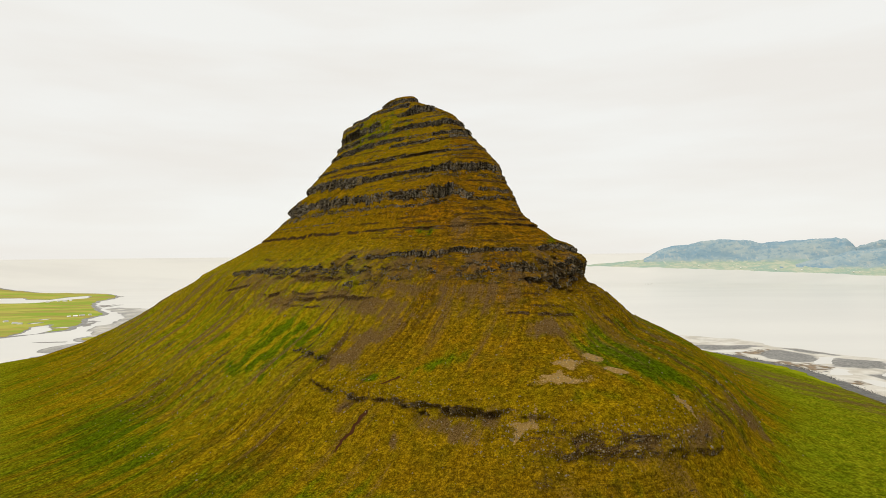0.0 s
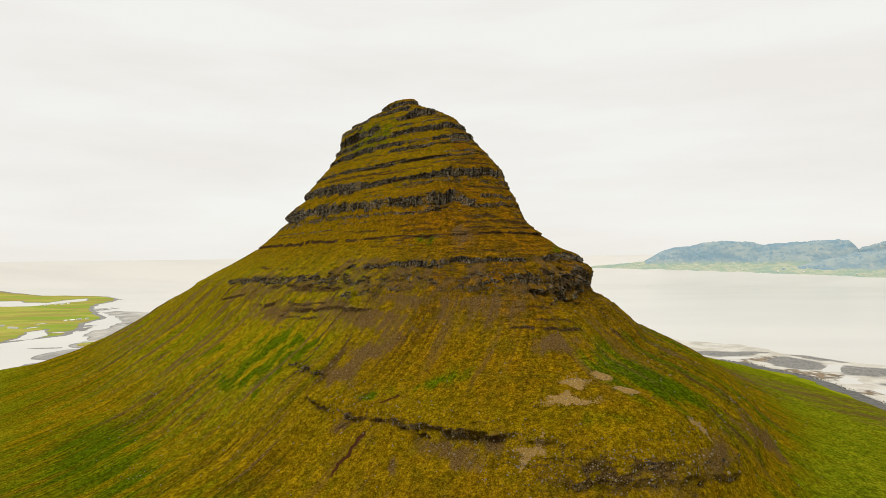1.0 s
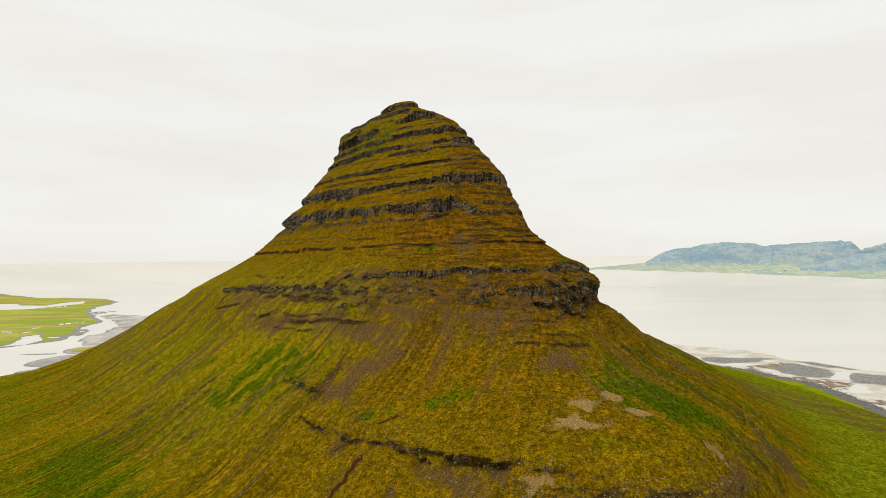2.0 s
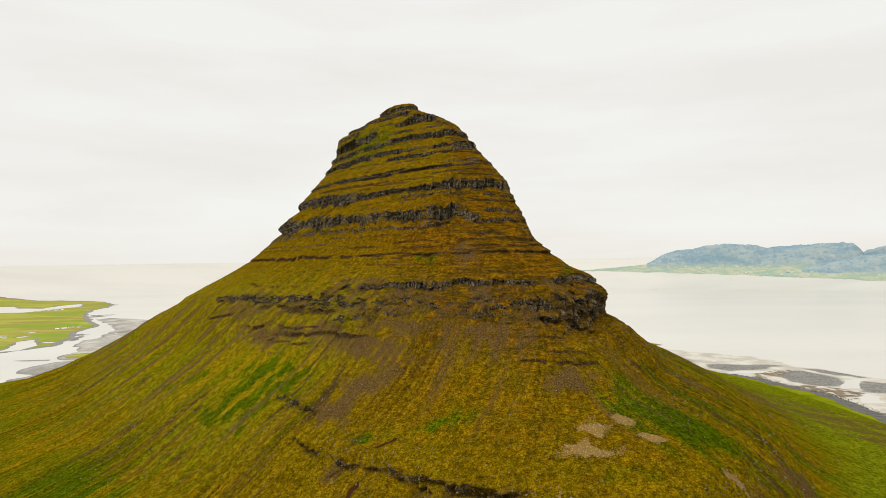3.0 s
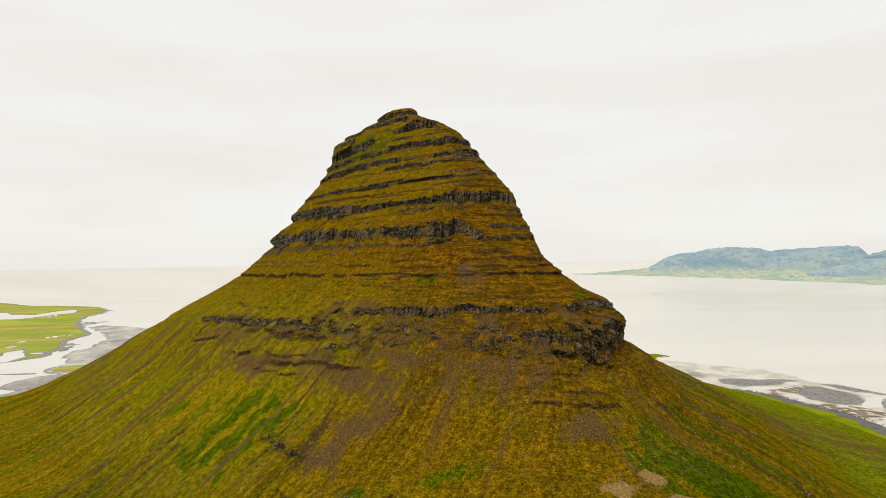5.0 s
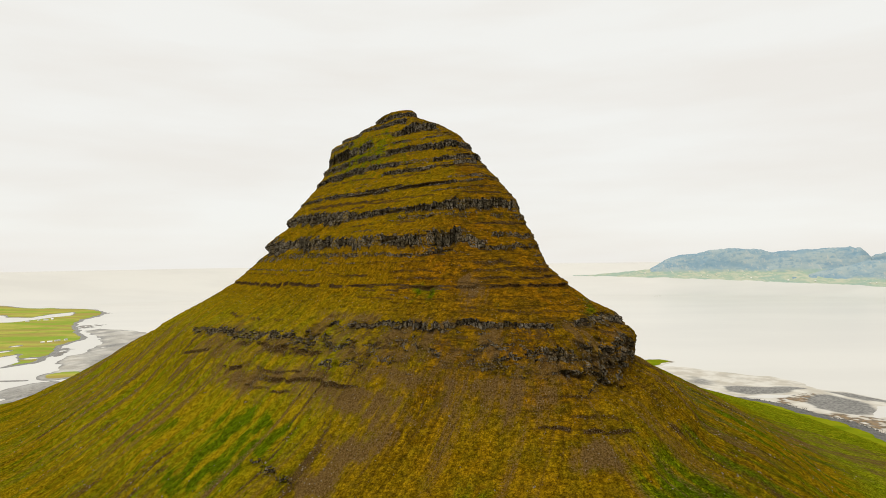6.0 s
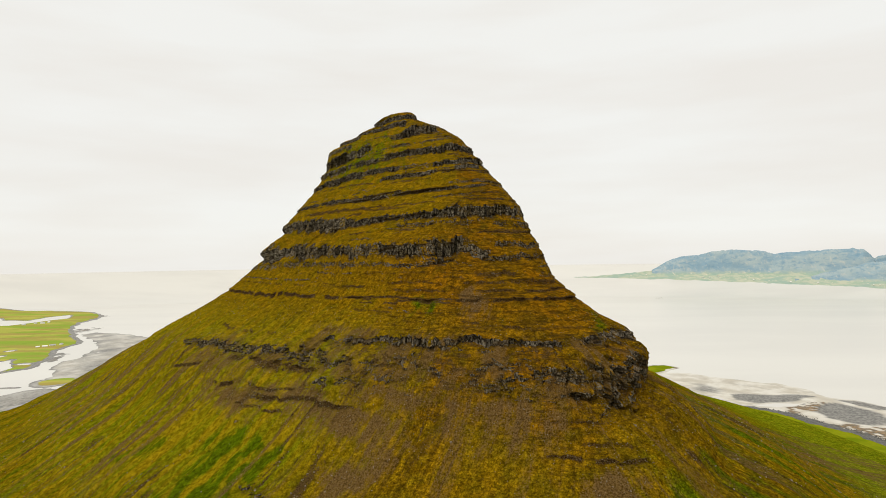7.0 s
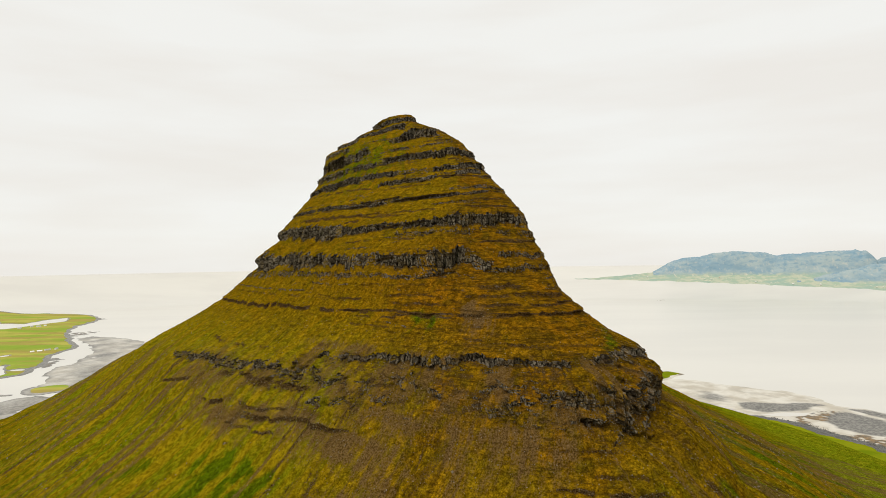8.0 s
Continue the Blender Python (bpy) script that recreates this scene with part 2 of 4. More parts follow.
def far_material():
    m = Nodes("hazed_distant_hills")
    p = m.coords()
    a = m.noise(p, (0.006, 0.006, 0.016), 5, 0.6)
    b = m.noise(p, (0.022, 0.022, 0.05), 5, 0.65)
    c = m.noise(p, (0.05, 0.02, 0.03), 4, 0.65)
    # haze of distance put into the colour: rock turned blue, fields paled
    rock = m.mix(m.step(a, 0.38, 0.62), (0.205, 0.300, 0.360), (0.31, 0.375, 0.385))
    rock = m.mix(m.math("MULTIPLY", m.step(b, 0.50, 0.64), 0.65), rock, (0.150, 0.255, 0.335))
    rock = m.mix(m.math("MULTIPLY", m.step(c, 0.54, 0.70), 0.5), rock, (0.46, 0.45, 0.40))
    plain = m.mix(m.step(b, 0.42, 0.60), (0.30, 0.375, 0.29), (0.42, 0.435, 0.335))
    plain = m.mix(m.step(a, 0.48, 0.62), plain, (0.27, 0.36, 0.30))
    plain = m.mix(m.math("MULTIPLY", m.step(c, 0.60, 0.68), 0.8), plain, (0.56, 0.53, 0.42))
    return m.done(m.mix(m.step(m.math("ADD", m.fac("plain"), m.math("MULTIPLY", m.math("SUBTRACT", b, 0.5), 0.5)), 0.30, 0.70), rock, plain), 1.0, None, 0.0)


def stone_material():
    m = Nodes("lichened_stone")
    p = m.coords()
    n = m.noise(p, 1.1, 4, 0.7)
    info = m.t.nodes.new("ShaderNodeObjectInfo")
    c = m.mix(m.step(n, 0.35, 0.65), (0.10, 0.078, 0.044), (0.29, 0.235, 0.155))
    c = m.mix(m.math("MULTIPLY", info.outputs["Random"], 0.5), c, (0.10, 0.085, 0.06))
    return m.done(c, 0.95, m.bump(n, 0.5, 0.3), 0.1)


def plain_material(name, a, b, scale=0.8):
    m = Nodes(name)
    n = m.noise(m.coords(), scale, 4, 0.6)
    return m.done(m.mix(m.step(n, 0.35, 0.65), a, b), 0.7, m.bump(n, 0.2, 0.05), 0.2)


STONE = stone_material()
DARK_STONE = plain_material("dark_wet_basalt", (0.030, 0.030, 0.029), (0.105, 0.102, 0.095))
WHITEWASH = plain_material("white_painted_wall", (0.74, 0.73, 0.70), (0.82, 0.81, 0.78))
ROOFING = plain_material("grey_metal_roof", (0.34, 0.35, 0.35), (0.46, 0.46, 0.45))
RED_ROOF = plain_material("faded_red_roof", (0.30, 0.11, 0.08), (0.38, 0.15, 0.10))
HILL = hillside_material()
SEA = water_material()
LOW = lowland_material()
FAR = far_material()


# ---- numbers for relief ----
def lattice(ix, iy, seed):
    h = ix.astype(np.uint32) * np.uint32(374761393) + iy.astype(np.uint32) * np.uint32(668265263) + np.uint32((seed * 1274126177) & 0xFFFFFFFF)
    h = (h ^ (h >> np.uint32(13))) * np.uint32(1274126177)
    h = (h ^ (h >> np.uint32(16))) * np.uint32(2246822519)
    return ((h ^ (h >> np.uint32(15))) & np.uint32(0xFFFFFF)).astype(np.float32) / np.float32(0xFFFFFF)


def grainy(x, y, seed=0):
    """Smooth noise of two numbers, 0 to 1."""
    x, y = np.broadcast_arrays(np.asarray(x, np.float32), np.asarray(y, np.float32))
    ix, iy = np.floor(x).astype(np.int32), np.floor(y).astype(np.int32)
    fx, fy = x - ix, y - iy
    fx, fy = fx * fx * (3 - 2 * fx), fy * fy * (3 - 2 * fy)
    a = lattice(ix, iy, seed) * (1 - fx) + lattice(ix + 1, iy, seed) * fx
    b = lattice(ix, iy + 1, seed) * (1 - fx) + lattice(ix + 1, iy + 1, seed) * fx
    return (a * (1 - fy) + b * fy).astype(np.float32)


def rough(x, y, seed=0, octaves=3):
    total, gain, size = 0.0, 1.0, 0.0
    for k in range(octaves):
        total = total + gain * grainy(x * 2 ** k + 17.3 * k, y * 2 ** k - 9.1 * k, seed + k)
        size += gain
        gain *= 0.5
    return total / size


def smooth(a, lo, hi):
    t = np.clip((a - lo) / (hi - lo), 0, 1)
    return t * t * (3 - 2 * t)


def mesh_of(name, verts, faces, material, attrs=(), smooth_faces=True):
    me = bpy.data.meshes.new(name)
    verts, faces = np.asarray(verts, np.float32), np.asarray(faces, np.int32)
    k = faces.shape[1]
    me.vertices.add(len(verts))
    me.vertices.foreach_set("co", verts.ravel())
    me.loops.add(faces.size)
    me.loops.foreach_set("vertex_index", faces.ravel())
    me.polygons.add(len(faces))
    me.polygons.foreach_set("loop_start", np.arange(0, faces.size, k, dtype=np.int32))
    me.polygons.foreach_set("use_smooth", np.full(len(faces), smooth_faces))
    for key, values in attrs:
        values = np.asarray(values, np.float32)
        if values.ndim == 1:
            me.attributes.new(key, "FLOAT", "POINT").data.foreach_set("value", values)
        else:
            me.attributes.new(key, "FLOAT_VECTOR", "POINT").data.foreach_set("vector", values.ravel())
    me.materials.append(material)
    me.update(calc_edges=True)
    me.validate()
    return me


def grid_faces(rows, cols, closed=False):
    i = np.arange(rows - 1)[:, None]
    j = np.arange(cols if closed else cols - 1)[None, :]
    k = (j + 1) % cols
    return np.stack([i * cols + j, i * cols + k, (i + 1) * cols + k, (i + 1) * cols + j], -1).reshape(-1, 4)


# ---- the mountain: rings of an egg-shaped plan, height by height ----
# height; prow x, y; widest point of one flank x, y; of the other x, y
SEA_Z = -14.0
PLAN = np.array([
    (-20, 10, -60, -880, 965, 545, 780), (-8, 10, 20, -850, 960, 532, 780), (2, 10, 100, -785, 940, 498, 760), (10, 10, 215, -722, 925, 448, 830),
    (20, 10, 282, -672, 915, 405, 870), (40, 50, 316, -598, 910, 350, 850), (60, 70, 338, -552, 905, 320, 820),
    (80, 80, 362, -506, 892, 285, 800), (95, 85, 394, -472, 872, 252, 780), (112, 70, 440, -436, 850, 212, 735),
    (135, 64, 478, -386, 822, 178, 690), (155, 55, 500, -346, 800, 145, 655), (175, 50, 525, -313, 802, 134, 640),
    (188, 42, 549, -294, 812, 123, 648), (205, 30, 578, -277, 834, 103, 655), (225, 14, 607, -271, 880, 80, 668), (250, -8, 638, -256, 910, 69, 688),
])
PLAN = PLAN.astype(float)
FLANK = (0, 40, 72, 100, 150, 205, 250, 300)
PLAN[:, 3] *= np.interp(PLAN[:, 0], FLANK, (1, 1.065, 1.10, 1.12, 1.145, 1.15, 1.05, 1))
PLAN[:, 4] *= np.interp(PLAN[:, 0], FLANK, (1, 1.10, 1.13, 1.15, 1.15, 1.15, 1.05, 1))
PLAN[:, 5] += np.interp(PLAN[:, 0], (0, 30, 60, 150, 180, 215, 240), (0, -8, -11, -8, -6, -5, 0))
CROWN = np.array([
    (300, -6, 706, -228, 950, 52, 740), (350, -6, 784, -207, 1010, 23, 815), (387, -12, 840, -205, 1065, 2, 865), (410, -40, 905, -205, 1078, -14, 930),
    (437, -62, 985, -165, 1085, -32, 1015), (455, -80, 1022, -128, 1060, -64, 1040), (464, -90, 1032, -114, 1045, -72, 1042),
    (470, -92, 1036, -100, 1043, -84, 1042),
])
TABLE = np.vstack([PLAN, CROWN])
FINE = np.arange(-20, 470.1, 0.5)
KERNEL = np.hanning(29)
KERNEL /= KERNEL.sum()
SOFT = [np.convolve(np.pad(np.interp(FINE, TABLE[:, 0], TABLE[:, k]), 14, mode="reflect", reflect_type="odd"), KERNEL, "valid") for k in range(1, 7)]


def ring(level, phi):
    """The plan of the mountain at a level; phi runs from -pi to pi, 0 at the prow."""
    nx, ny, lx, ly, rx, ry = [np.interp(level, FINE, c) for c in SOFT]
    back = np.maximum(1600 - level * 1.12, np.maximum(ly, ry) + 12)
    left, front = phi < 0, np.abs(phi) <= math.pi / 2
    s, c = np.abs(np.sin(phi)), np.abs(np.cos(phi))
    bluff = np.interp(level, (85, 110, 140, 190, 215, 260, 330), (1.85, 1.8, 2.2, 2.5, 2.4, 2.3, 1.7))
    power = np.where(front, np.where(left, 1.27, bluff), 2.0)
    s, c = s ** (2 / power), c ** (2 / power)
    x = nx + np.where(left, lx - nx, rx - nx) * s
    side_y = np.where(left, ly, ry)
    y = np.where(front, side_y - (side_y - ny) * c, side_y + (back - side_y) * c)
    return x, y


# columns of the mesh: even along the visible contour at four levels, coarse behind
dense = np.linspace(-math.pi * 0.56, math.pi * 0.60, 4000)


def contour(level):
    """Metres along the front of the contour at a level."""
    cx_, cy_ = ring(np.full_like(dense, level), dense)
    return np.concatenate([[0], np.cumsum(np.hypot(np.diff(cx_), np.diff(cy_)))])


run = contour(140.0)
spread = contour(45.0) * 0.8 + contour(80.0) + run + contour(250.0)
COLS = 1150
front_phi = np.interp(np.linspace(0, spread[-1], COLS), spread, dense)
back_phi = np.linspace(front_phi[-1], front_phi[0] + 2 * math.pi, 62)[1:-1]
PHI = np.concatenate([front_phi, back_phi])
PHI = np.where(PHI > math.pi, PHI - 2 * math.pi, PHI)
REF = np.concatenate([np.interp(front_phi, dense, run), run[-1] + np.arange(1, 61) * 12.0])
REF = REF - np.interp(0.0, dense, run)
LEVELS = np.concatenate([np.arange(-20, 20, 1.0), np.arange(20, 465, 0.5)])
NR, NC = len(LEVELS), len(PHI)
H, P = np.meshgrid(LEVELS.astype(np.float32), PHI.astype(np.float32), indexing="ij")
S = np.broadcast_to(REF.astype(np.float32)[None, :], H.shape)


def eased(a, width):
    """Rows smoothed along the contour."""
    k = np.hanning(width + 2)
    k /= k.sum()
    return np.stack([np.convolve(np.pad(row, (len(k) - 1) // 2, mode="wrap"), k, "valid") for row in a])


def blob(u, v, cu, cv, ru, rv):
    return np.clip(1.25 - np.hypot((u - cu) / ru, (v - cv) / rv), 0, 1)


def most(*parts):
    total = parts[0]
    for q in parts[1:]:
        total = np.maximum(total, q)
    return total


# rock strata: each along its own stretch of the contour
wave = (rough(S / 60, H / 200, 3, 3) - 0.5) * 2.2
shift = np.zeros_like(H)
ROCK = np.zeros_like(H)
SOIL_SHADE = np.zeros_like(H)
RELIEF = np.zeros_like(H)
FACE_U = np.broadcast_to(REF.astype(np.float32)[None, :], H.shape).copy()
counter = itertools.count()


def cell_noise(u, v, seed):
    return lattice(np.floor(u).astype(np.int32), np.floor(v).astype(np.int32), seed)


def ledge(power, kind, *points):
    """One stratum. points: metres along the contour, height of its middle, thickness."""
    i = next(counter)
    along_, height_, thick_ = [np.array(c, float) for c in zip(*points)]
    # strata that reach a flank run on round it
    if height_.mean() > 195 and along_[0] < -380:
        along_[0], thick_[0] = -800, thick_[0] * 0.5
    if along_[-1] > 95:
        along_[-1] = 320
    reach_max = thick_.max() * 1.1 + 1.5
    i0, i1 = np.searchsorted(LEVELS, (height_.min() - thick_.max() - reach_max - 5, height_.max() + thick_.max() + reach_max + 5))
    part_h, part_s = H[i0:i1], S[i0:i1]
    mid_, thick = [np.interp(REF, along_, c).astype(np.float32)[None, :] for c in (height_, thick_)]
    cx_, cy_ = ring(np.full(NC, height_.mean()), PHI)
    u0 = np.cumsum(np.hypot(np.gradient(cx_), np.gradient(cy_))).astype(np.float32)[None, :]
    u0 = np.broadcast_to(u0, part_h.shape)
    fade = np.clip(thick * 2.2, 5, 14)
    fray = (rough(u0 / 6, part_h / 3, 700 + i, 2) - 0.5) * 12
    gate = smooth(part_s + fray, along_[0] - fade, along_[0] + 2) * (1 - smooth(part_s + fray, along_[-1] - 2, along_[-1] + fade))
    a = part_h + wave[i0:i1] * math.sin(i * 2.1) - mid_
    if kind == "rock":
        size = np.where(thick > 8, 2.7, 2.0)
        u = u0 / size + (rough(u0 / 8, part_h / 7, 40 + i, 2) - 0.5) * 1.1
        broken = smooth(rough(u0 / 16 + 31 * i, part_h / 60, 60 + i, 3), 0.28, 0.44)
        amount = power * gate * (0.45 + 0.55 * broken)
        a = a + (cell_noise(u, 0 * u, 90 + i) - 0.5) * thick * 0.34 + (cell_noise(u / 4.3, 0 * u, 95 + i) - 0.5) * thick * 0.3
        f = u - np.floor(u)
        joint = 1 - smooth(np.minimum(f, 1 - f), 0.02, 0.24)
        block = cell_noise(u, part_h / 3.4 + 9 * cell_noise(u, 0 * u, 120 + i), 130 + i) - 0.5
        relief = (cell_noise(u, 0 * u, 140 + i) - 0.5) * 1.9 + (cell_noise(u / 4.3, 0 * u, 95 + i) - 0.5) * 2.2 - joint * 1.25 + block * 0.9
        share, earth_ = 1.0, 0.0
    elif kind in ("rough", "lip"):
        wide = 2.4 if kind == "rough" else 3.2
        u = u0 / wide + (rough(u0 / 5, part_h / 4, 40 + i, 2) - 0.5) * 1.6
        v = part_h / (2.1 if kind == "rough" else 2.6) + (rough(u0 / 4, part_h / 5, 50 + i, 2) - 0.5) * 1.8
        broken = smooth(rough(u0 / 11 + 31 * i, part_h / 9, 60 + i, 3), 0.33, 0.52)
        amount = power * gate * (0.35 + 0.65 * broken)
        a = a + (rough(u0 / 9, part_h / 300, 80 + i, 3) - 0.5) * thick * 0.9 + (cell_noise(u, 0 * u, 90 + i) - 0.5) * thick * 0.35
        f, e = u - np.floor(u), v - np.floor(v)
        joint = 1 - smooth(np.minimum(np.minimum(f, 1 - f), np.minimum(e, 1 - e)), 0.02, 0.2)
        relief = (cell_noise(u, v, 140 + i) - 0.5) * (2.0 if kind == "rough" else 0.9) - joint * (0.8 if kind == "rough" else 0.15) + (0 if kind == "rough" else (rough(u0 / 3, part_h / 2.5, 145 + i, 2) - 0.5) * 3.0) + (rough(u0 / 10, part_h / 10, 150 + i, 2) - 0.5) * 4.0
        share, earth_ = (0.95, 0.25) if kind == "rough" else (0.48, 0.62)
    else:
        broken = smooth(rough(u0 / 15 + 31 * i, part_h / 60, 60 + i, 3), 0.30, 0.46)
        amount = power * gate * broken
        a = a + (rough(u0 / 7, part_h / 300, 80 + i, 3) - 0.5) * thick * 1.3
        relief = (rough(u0 / 2.2, part_h / 1.4, 150 + i, 2) - 0.5) * 1.6
        share, earth_ = 0.30, 0.95
    if kind == "lip":
        thick = thick * 1.35
    half = thick / 2 * (0.6 + 0.8 * rough(u0 / 12, part_h / 300, 300 + i, 3))
    reach = thick * 1.1 + 1.2
    saw = np.where(np.abs(a) <= half, -a, np.where(a > half, -half * np.clip(1 - (a - half) / reach, 0, 1), half * np.clip(1 + (a + half) / reach, 0, 1)))
    shift[i0:i1] += (1.3 if kind in ("soil_shade", "lip") else 1.05) * amount * saw
    face = amount * (1 - smooth(np.abs(a), half * 0.8, half * 1.1 + 0.35))
    # dark earth under each turf edge, with the ledge's shade put into it
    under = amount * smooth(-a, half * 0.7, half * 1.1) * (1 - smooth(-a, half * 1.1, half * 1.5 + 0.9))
    SOIL_SHADE[i0:i1] = np.maximum(SOIL_SHADE[i0:i1], np.maximum(face * earth_ * (0.55 + 0.7 * rough(u0 / 5, part_h / 2, 500 + i, 2)), 0.55 * under))
    patchy = 1.0 if kind == "rock" else 0.35 + 0.65 * smooth(rough(u0 / 7, part_h / 6, 560 + i, 3), 0.36, 0.54)
    here = face * share * patchy
    FACE_U[i0:i1] = np.where(here > ROCK[i0:i1], u0, FACE_U[i0:i1])
    RELIEF[i0:i1] = np.where(here > ROCK[i0:i1], relief, RELIEF[i0:i1])
    ROCK[i0:i1] = np.maximum(ROCK[i0:i1], here)


ledge(0.9, "rock", (-463, 388.5, 9.3), (-389, 388.0, 12.0), (-311, 395.5, 10.3))
ledge(0.9, "rock", (-190, 401.0, 5.7), (-54, 408.5, 14.8), (55, 410.0, 9.2))
ledge(0.6, "rock", (-216, 386.0, 3.5), (-125, 380.0, 3.9), (-28, 384.5, 3.8), (49, 384.0, 7.0))
ledge(1, "rock", (-514, 366.5, 6.1), (-404, 367.0, 7.2), (-287, 366.5, 6.1), (-190, 367.5, 6.6), (-107, 368.0, 7.0), (-51, 367.5, 8.0), (3, 368.0, 7.3), (102, 365.0, 4.9))
ledge(0.5, "soil_shade", (-340, 364.0, 2.8), (-189, 361.5, 2.6), (-108, 359.0, 2.5))
ledge(1, "rock", (-558, 340.5, 11.1), (-442, 347.0, 9.9), (-324, 347.0, 8.0), (-228, 348.0, 5.1), (-144, 346.0, 4.9), (-71, 345.0, 5.3), (-8, 346.0, 5.8), (211, 353.5, 6.8))
ledge(1, "rock", (-231, 332.5, 4.3), (-173, 334.0, 6.0), (-84, 334.0, 3.5), (-23, 337.5, 4.5), (53, 341.0, 4.6), (144, 343.0, 3.5))
ledge(0.7, "rock", (-23, 332.5, 2.2), (46, 334.5, 2.8), (214, 337.5, 3.0))
ledge(0.7, "rock", (-36, 318.0, 2.2), (34, 319.0, 2.7), (87, 321.5, 3.3), (167, 317.0, 3.3))
ledge(1, "rock", (-532, 312.0, 5.6), (-383, 311.0, 4.5), (-308, 309.5, 4.3), (-223, 308.0, 5.8), (-154, 310.5, 5.6), (-91, 310.5, 2.7), (-35, 310.5, 3.2), (18, 312.0, 3.2), (99, 317.0, 3.3), (161, 314.5, 3.9))
ledge(0.7, "soil_shade", (-535, 298.0, 4.1), (-405, 297.5, 3.8), (-287, 297.5, 3.5), (-174, 296.5, 2.2))
ledge(0.6, "soil_shade", (-570, 337.5, 3.0), (-350, 332.5, 2.6), (-186, 327.0, 1.8))
ledge(0.6, "soil_shade", (-9, 306.0, 1.6), (49, 306.5, 1.6), (175, 308.5, 2.2))
ledge(0.6, "soil_shade", (-240, 293.5, 1.7), (-113, 297.0, 1.6), (-9, 297.5, 1.5))
ledge(1, "rock", (-665, 283.5, 11.8), (-522, 286.0, 10.8), (-411, 281.5, 13.1), (-315, 281.0, 12.3), (-238, 281.0, 7.2), (-173, 282.0, 6.9), (-130, 283.0, 6.2), (-77, 283.0, 6.5), (-29, 283.5, 6.4), (3, 286.0, 9.3), (36, 285.0, 9.3), (80, 285.5, 9.4), (145, 284.5, 9.1))
ledge(0.8, "rough", (-124, 276.0, 6.1), (-71, 273.5, 3.9), (-32, 275.5, 3.4), (-7, 274.5, 7.6), (40, 275.5, 4.8), (81, 274.0, 4.8), (130, 269.5, 8.7))
ledge(1, "rock", (-663, 249.5, 14.1), (-545, 251.5, 18.2), (-462, 253.5, 10.1), (-401, 252.0, 16.2), (-343, 252.0, 13.8), (-297, 253.5, 10.5), (-240, 251.0, 8.4), (-208, 250.5, 13.4), (-169, 253.0, 9.0), (-129, 251.0, 8.7), (-106, 250.0, 11.8), (-73, 250.5, 13.9), (-43, 250.5, 15.4), (-7, 251.0, 16.5), (12, 251.0, 15.5), (27, 247.5, 8.4))
ledge(0.8, "rough", (52, 253.5, 5.4), (83, 253.5, 5.5), (133, 251.5, 5.6))
ledge(0.8, "rough", (27, 243.0, 3.5), (53, 243.0, 4.4), (94, 244.0, 4.5), (165, 241.0, 5.5))
ledge(0.75, "rough", (-650, 232.5, 6.7), (-516, 237.5, 7.2), (-414, 237.5, 6.6), (-314, 239.0, 5.5), (-233, 238.0, 4.6), (-169, 239.0, 3.4), (-96, 236.5, 3.2), (-65, 239.0, 4.9), (-22, 239.0, 4.3), (9, 237.0, 3.8))
ledge(0.7, "soil_shade", (0, 229.5, 2.9), (31, 230.5, 4.6), (81, 231.0, 2.6), (199, 226.0, 3.2))
ledge(0.7, "soil_shade", (-44, 222.5, 1.7), (-2, 223.5, 2.0), (22, 224.0, 2.5), (74, 223.5, 3.8), (107, 221.0, 3.0))
ledge(0.7, "soil_shade", (-15, 218.5, 2.0), (14, 218.0, 2.4), (45, 217.0, 2.0), (171, 215.5, 2.6))
ledge(0.9, "soil_shade", (-491, 205.5, 4.4), (-424, 206.5, 3.5), (-373, 209.0, 3.4), (-324, 208.0, 2.7), (-272, 209.5, 3.5), (-225, 209.0, 2.4), (-185, 210.0, 1.4), (-130, 211.5, 1.8), (-100, 209.0, 2.1), (-57, 210.5, 1.6), (-20, 210.5, 2.8), (14, 211.0, 2.3), (60, 212.0, 2.0), (200, 209.5, 3.1))
ledge(0.6, "soil_shade", (-133, 223.0, 1.8), (-98, 223.5, 1.3), (-66, 223.0, 1.3))
ledge(0.6, "soil_shade", (-128, 217.5, 2.2), (-78, 218.0, 2.6), (-50, 217.5, 1.7))
ledge(0.5, "soil_shade", (-413, 218.0, 2.4), (-292, 218.0, 2.1), (-205, 217.5, 1.4))
ledge(0.5, "soil_shade", (-182, 230.5, 1.5), (-100, 231.0, 1.4), (-39, 232.5, 1.3))
ledge(1, "rock", (-224, 179.5, 4.4), (-189, 179.5, 4.2), (-162, 181.0, 2.8), (-136, 183.0, 4.8), (-110, 182.5, 5.8), (-88, 183.5, 4.9), (-66, 185.0, 4.4), (-45, 185.5, 5.5), (-30, 185.0, 4.3), (-3, 185.5, 3.9), (18, 186.0, 3.5), (39, 186.0, 3.9), (57, 186.0, 5.8), (89, 188.0, 7.1), (110, 186, 7), (160, 184, 6))
ledge(0.8, "rough", (-215, 175.0, 3.4), (-187, 176.5, 2.9), (-160, 177.5, 2.0), (-117, 178.0, 2.7), (-89, 178.5, 3.0), (-63, 179.0, 2.5), (-39, 179.5, 2.5), (-8, 180.5, 2.1), (14, 179.5, 2.0))
ledge(0.95, "rough", (-493, 158.5, 5.8), (-434, 162.0, 8.1), (-394, 163.5, 9.8), (-367, 163.5, 8.0), (-337, 165.5, 8.2), (-299, 167.5, 7.9), (-266, 165.5, 9.8), (-240, 165.0, 11.6), (-219, 167.5, 8.4))
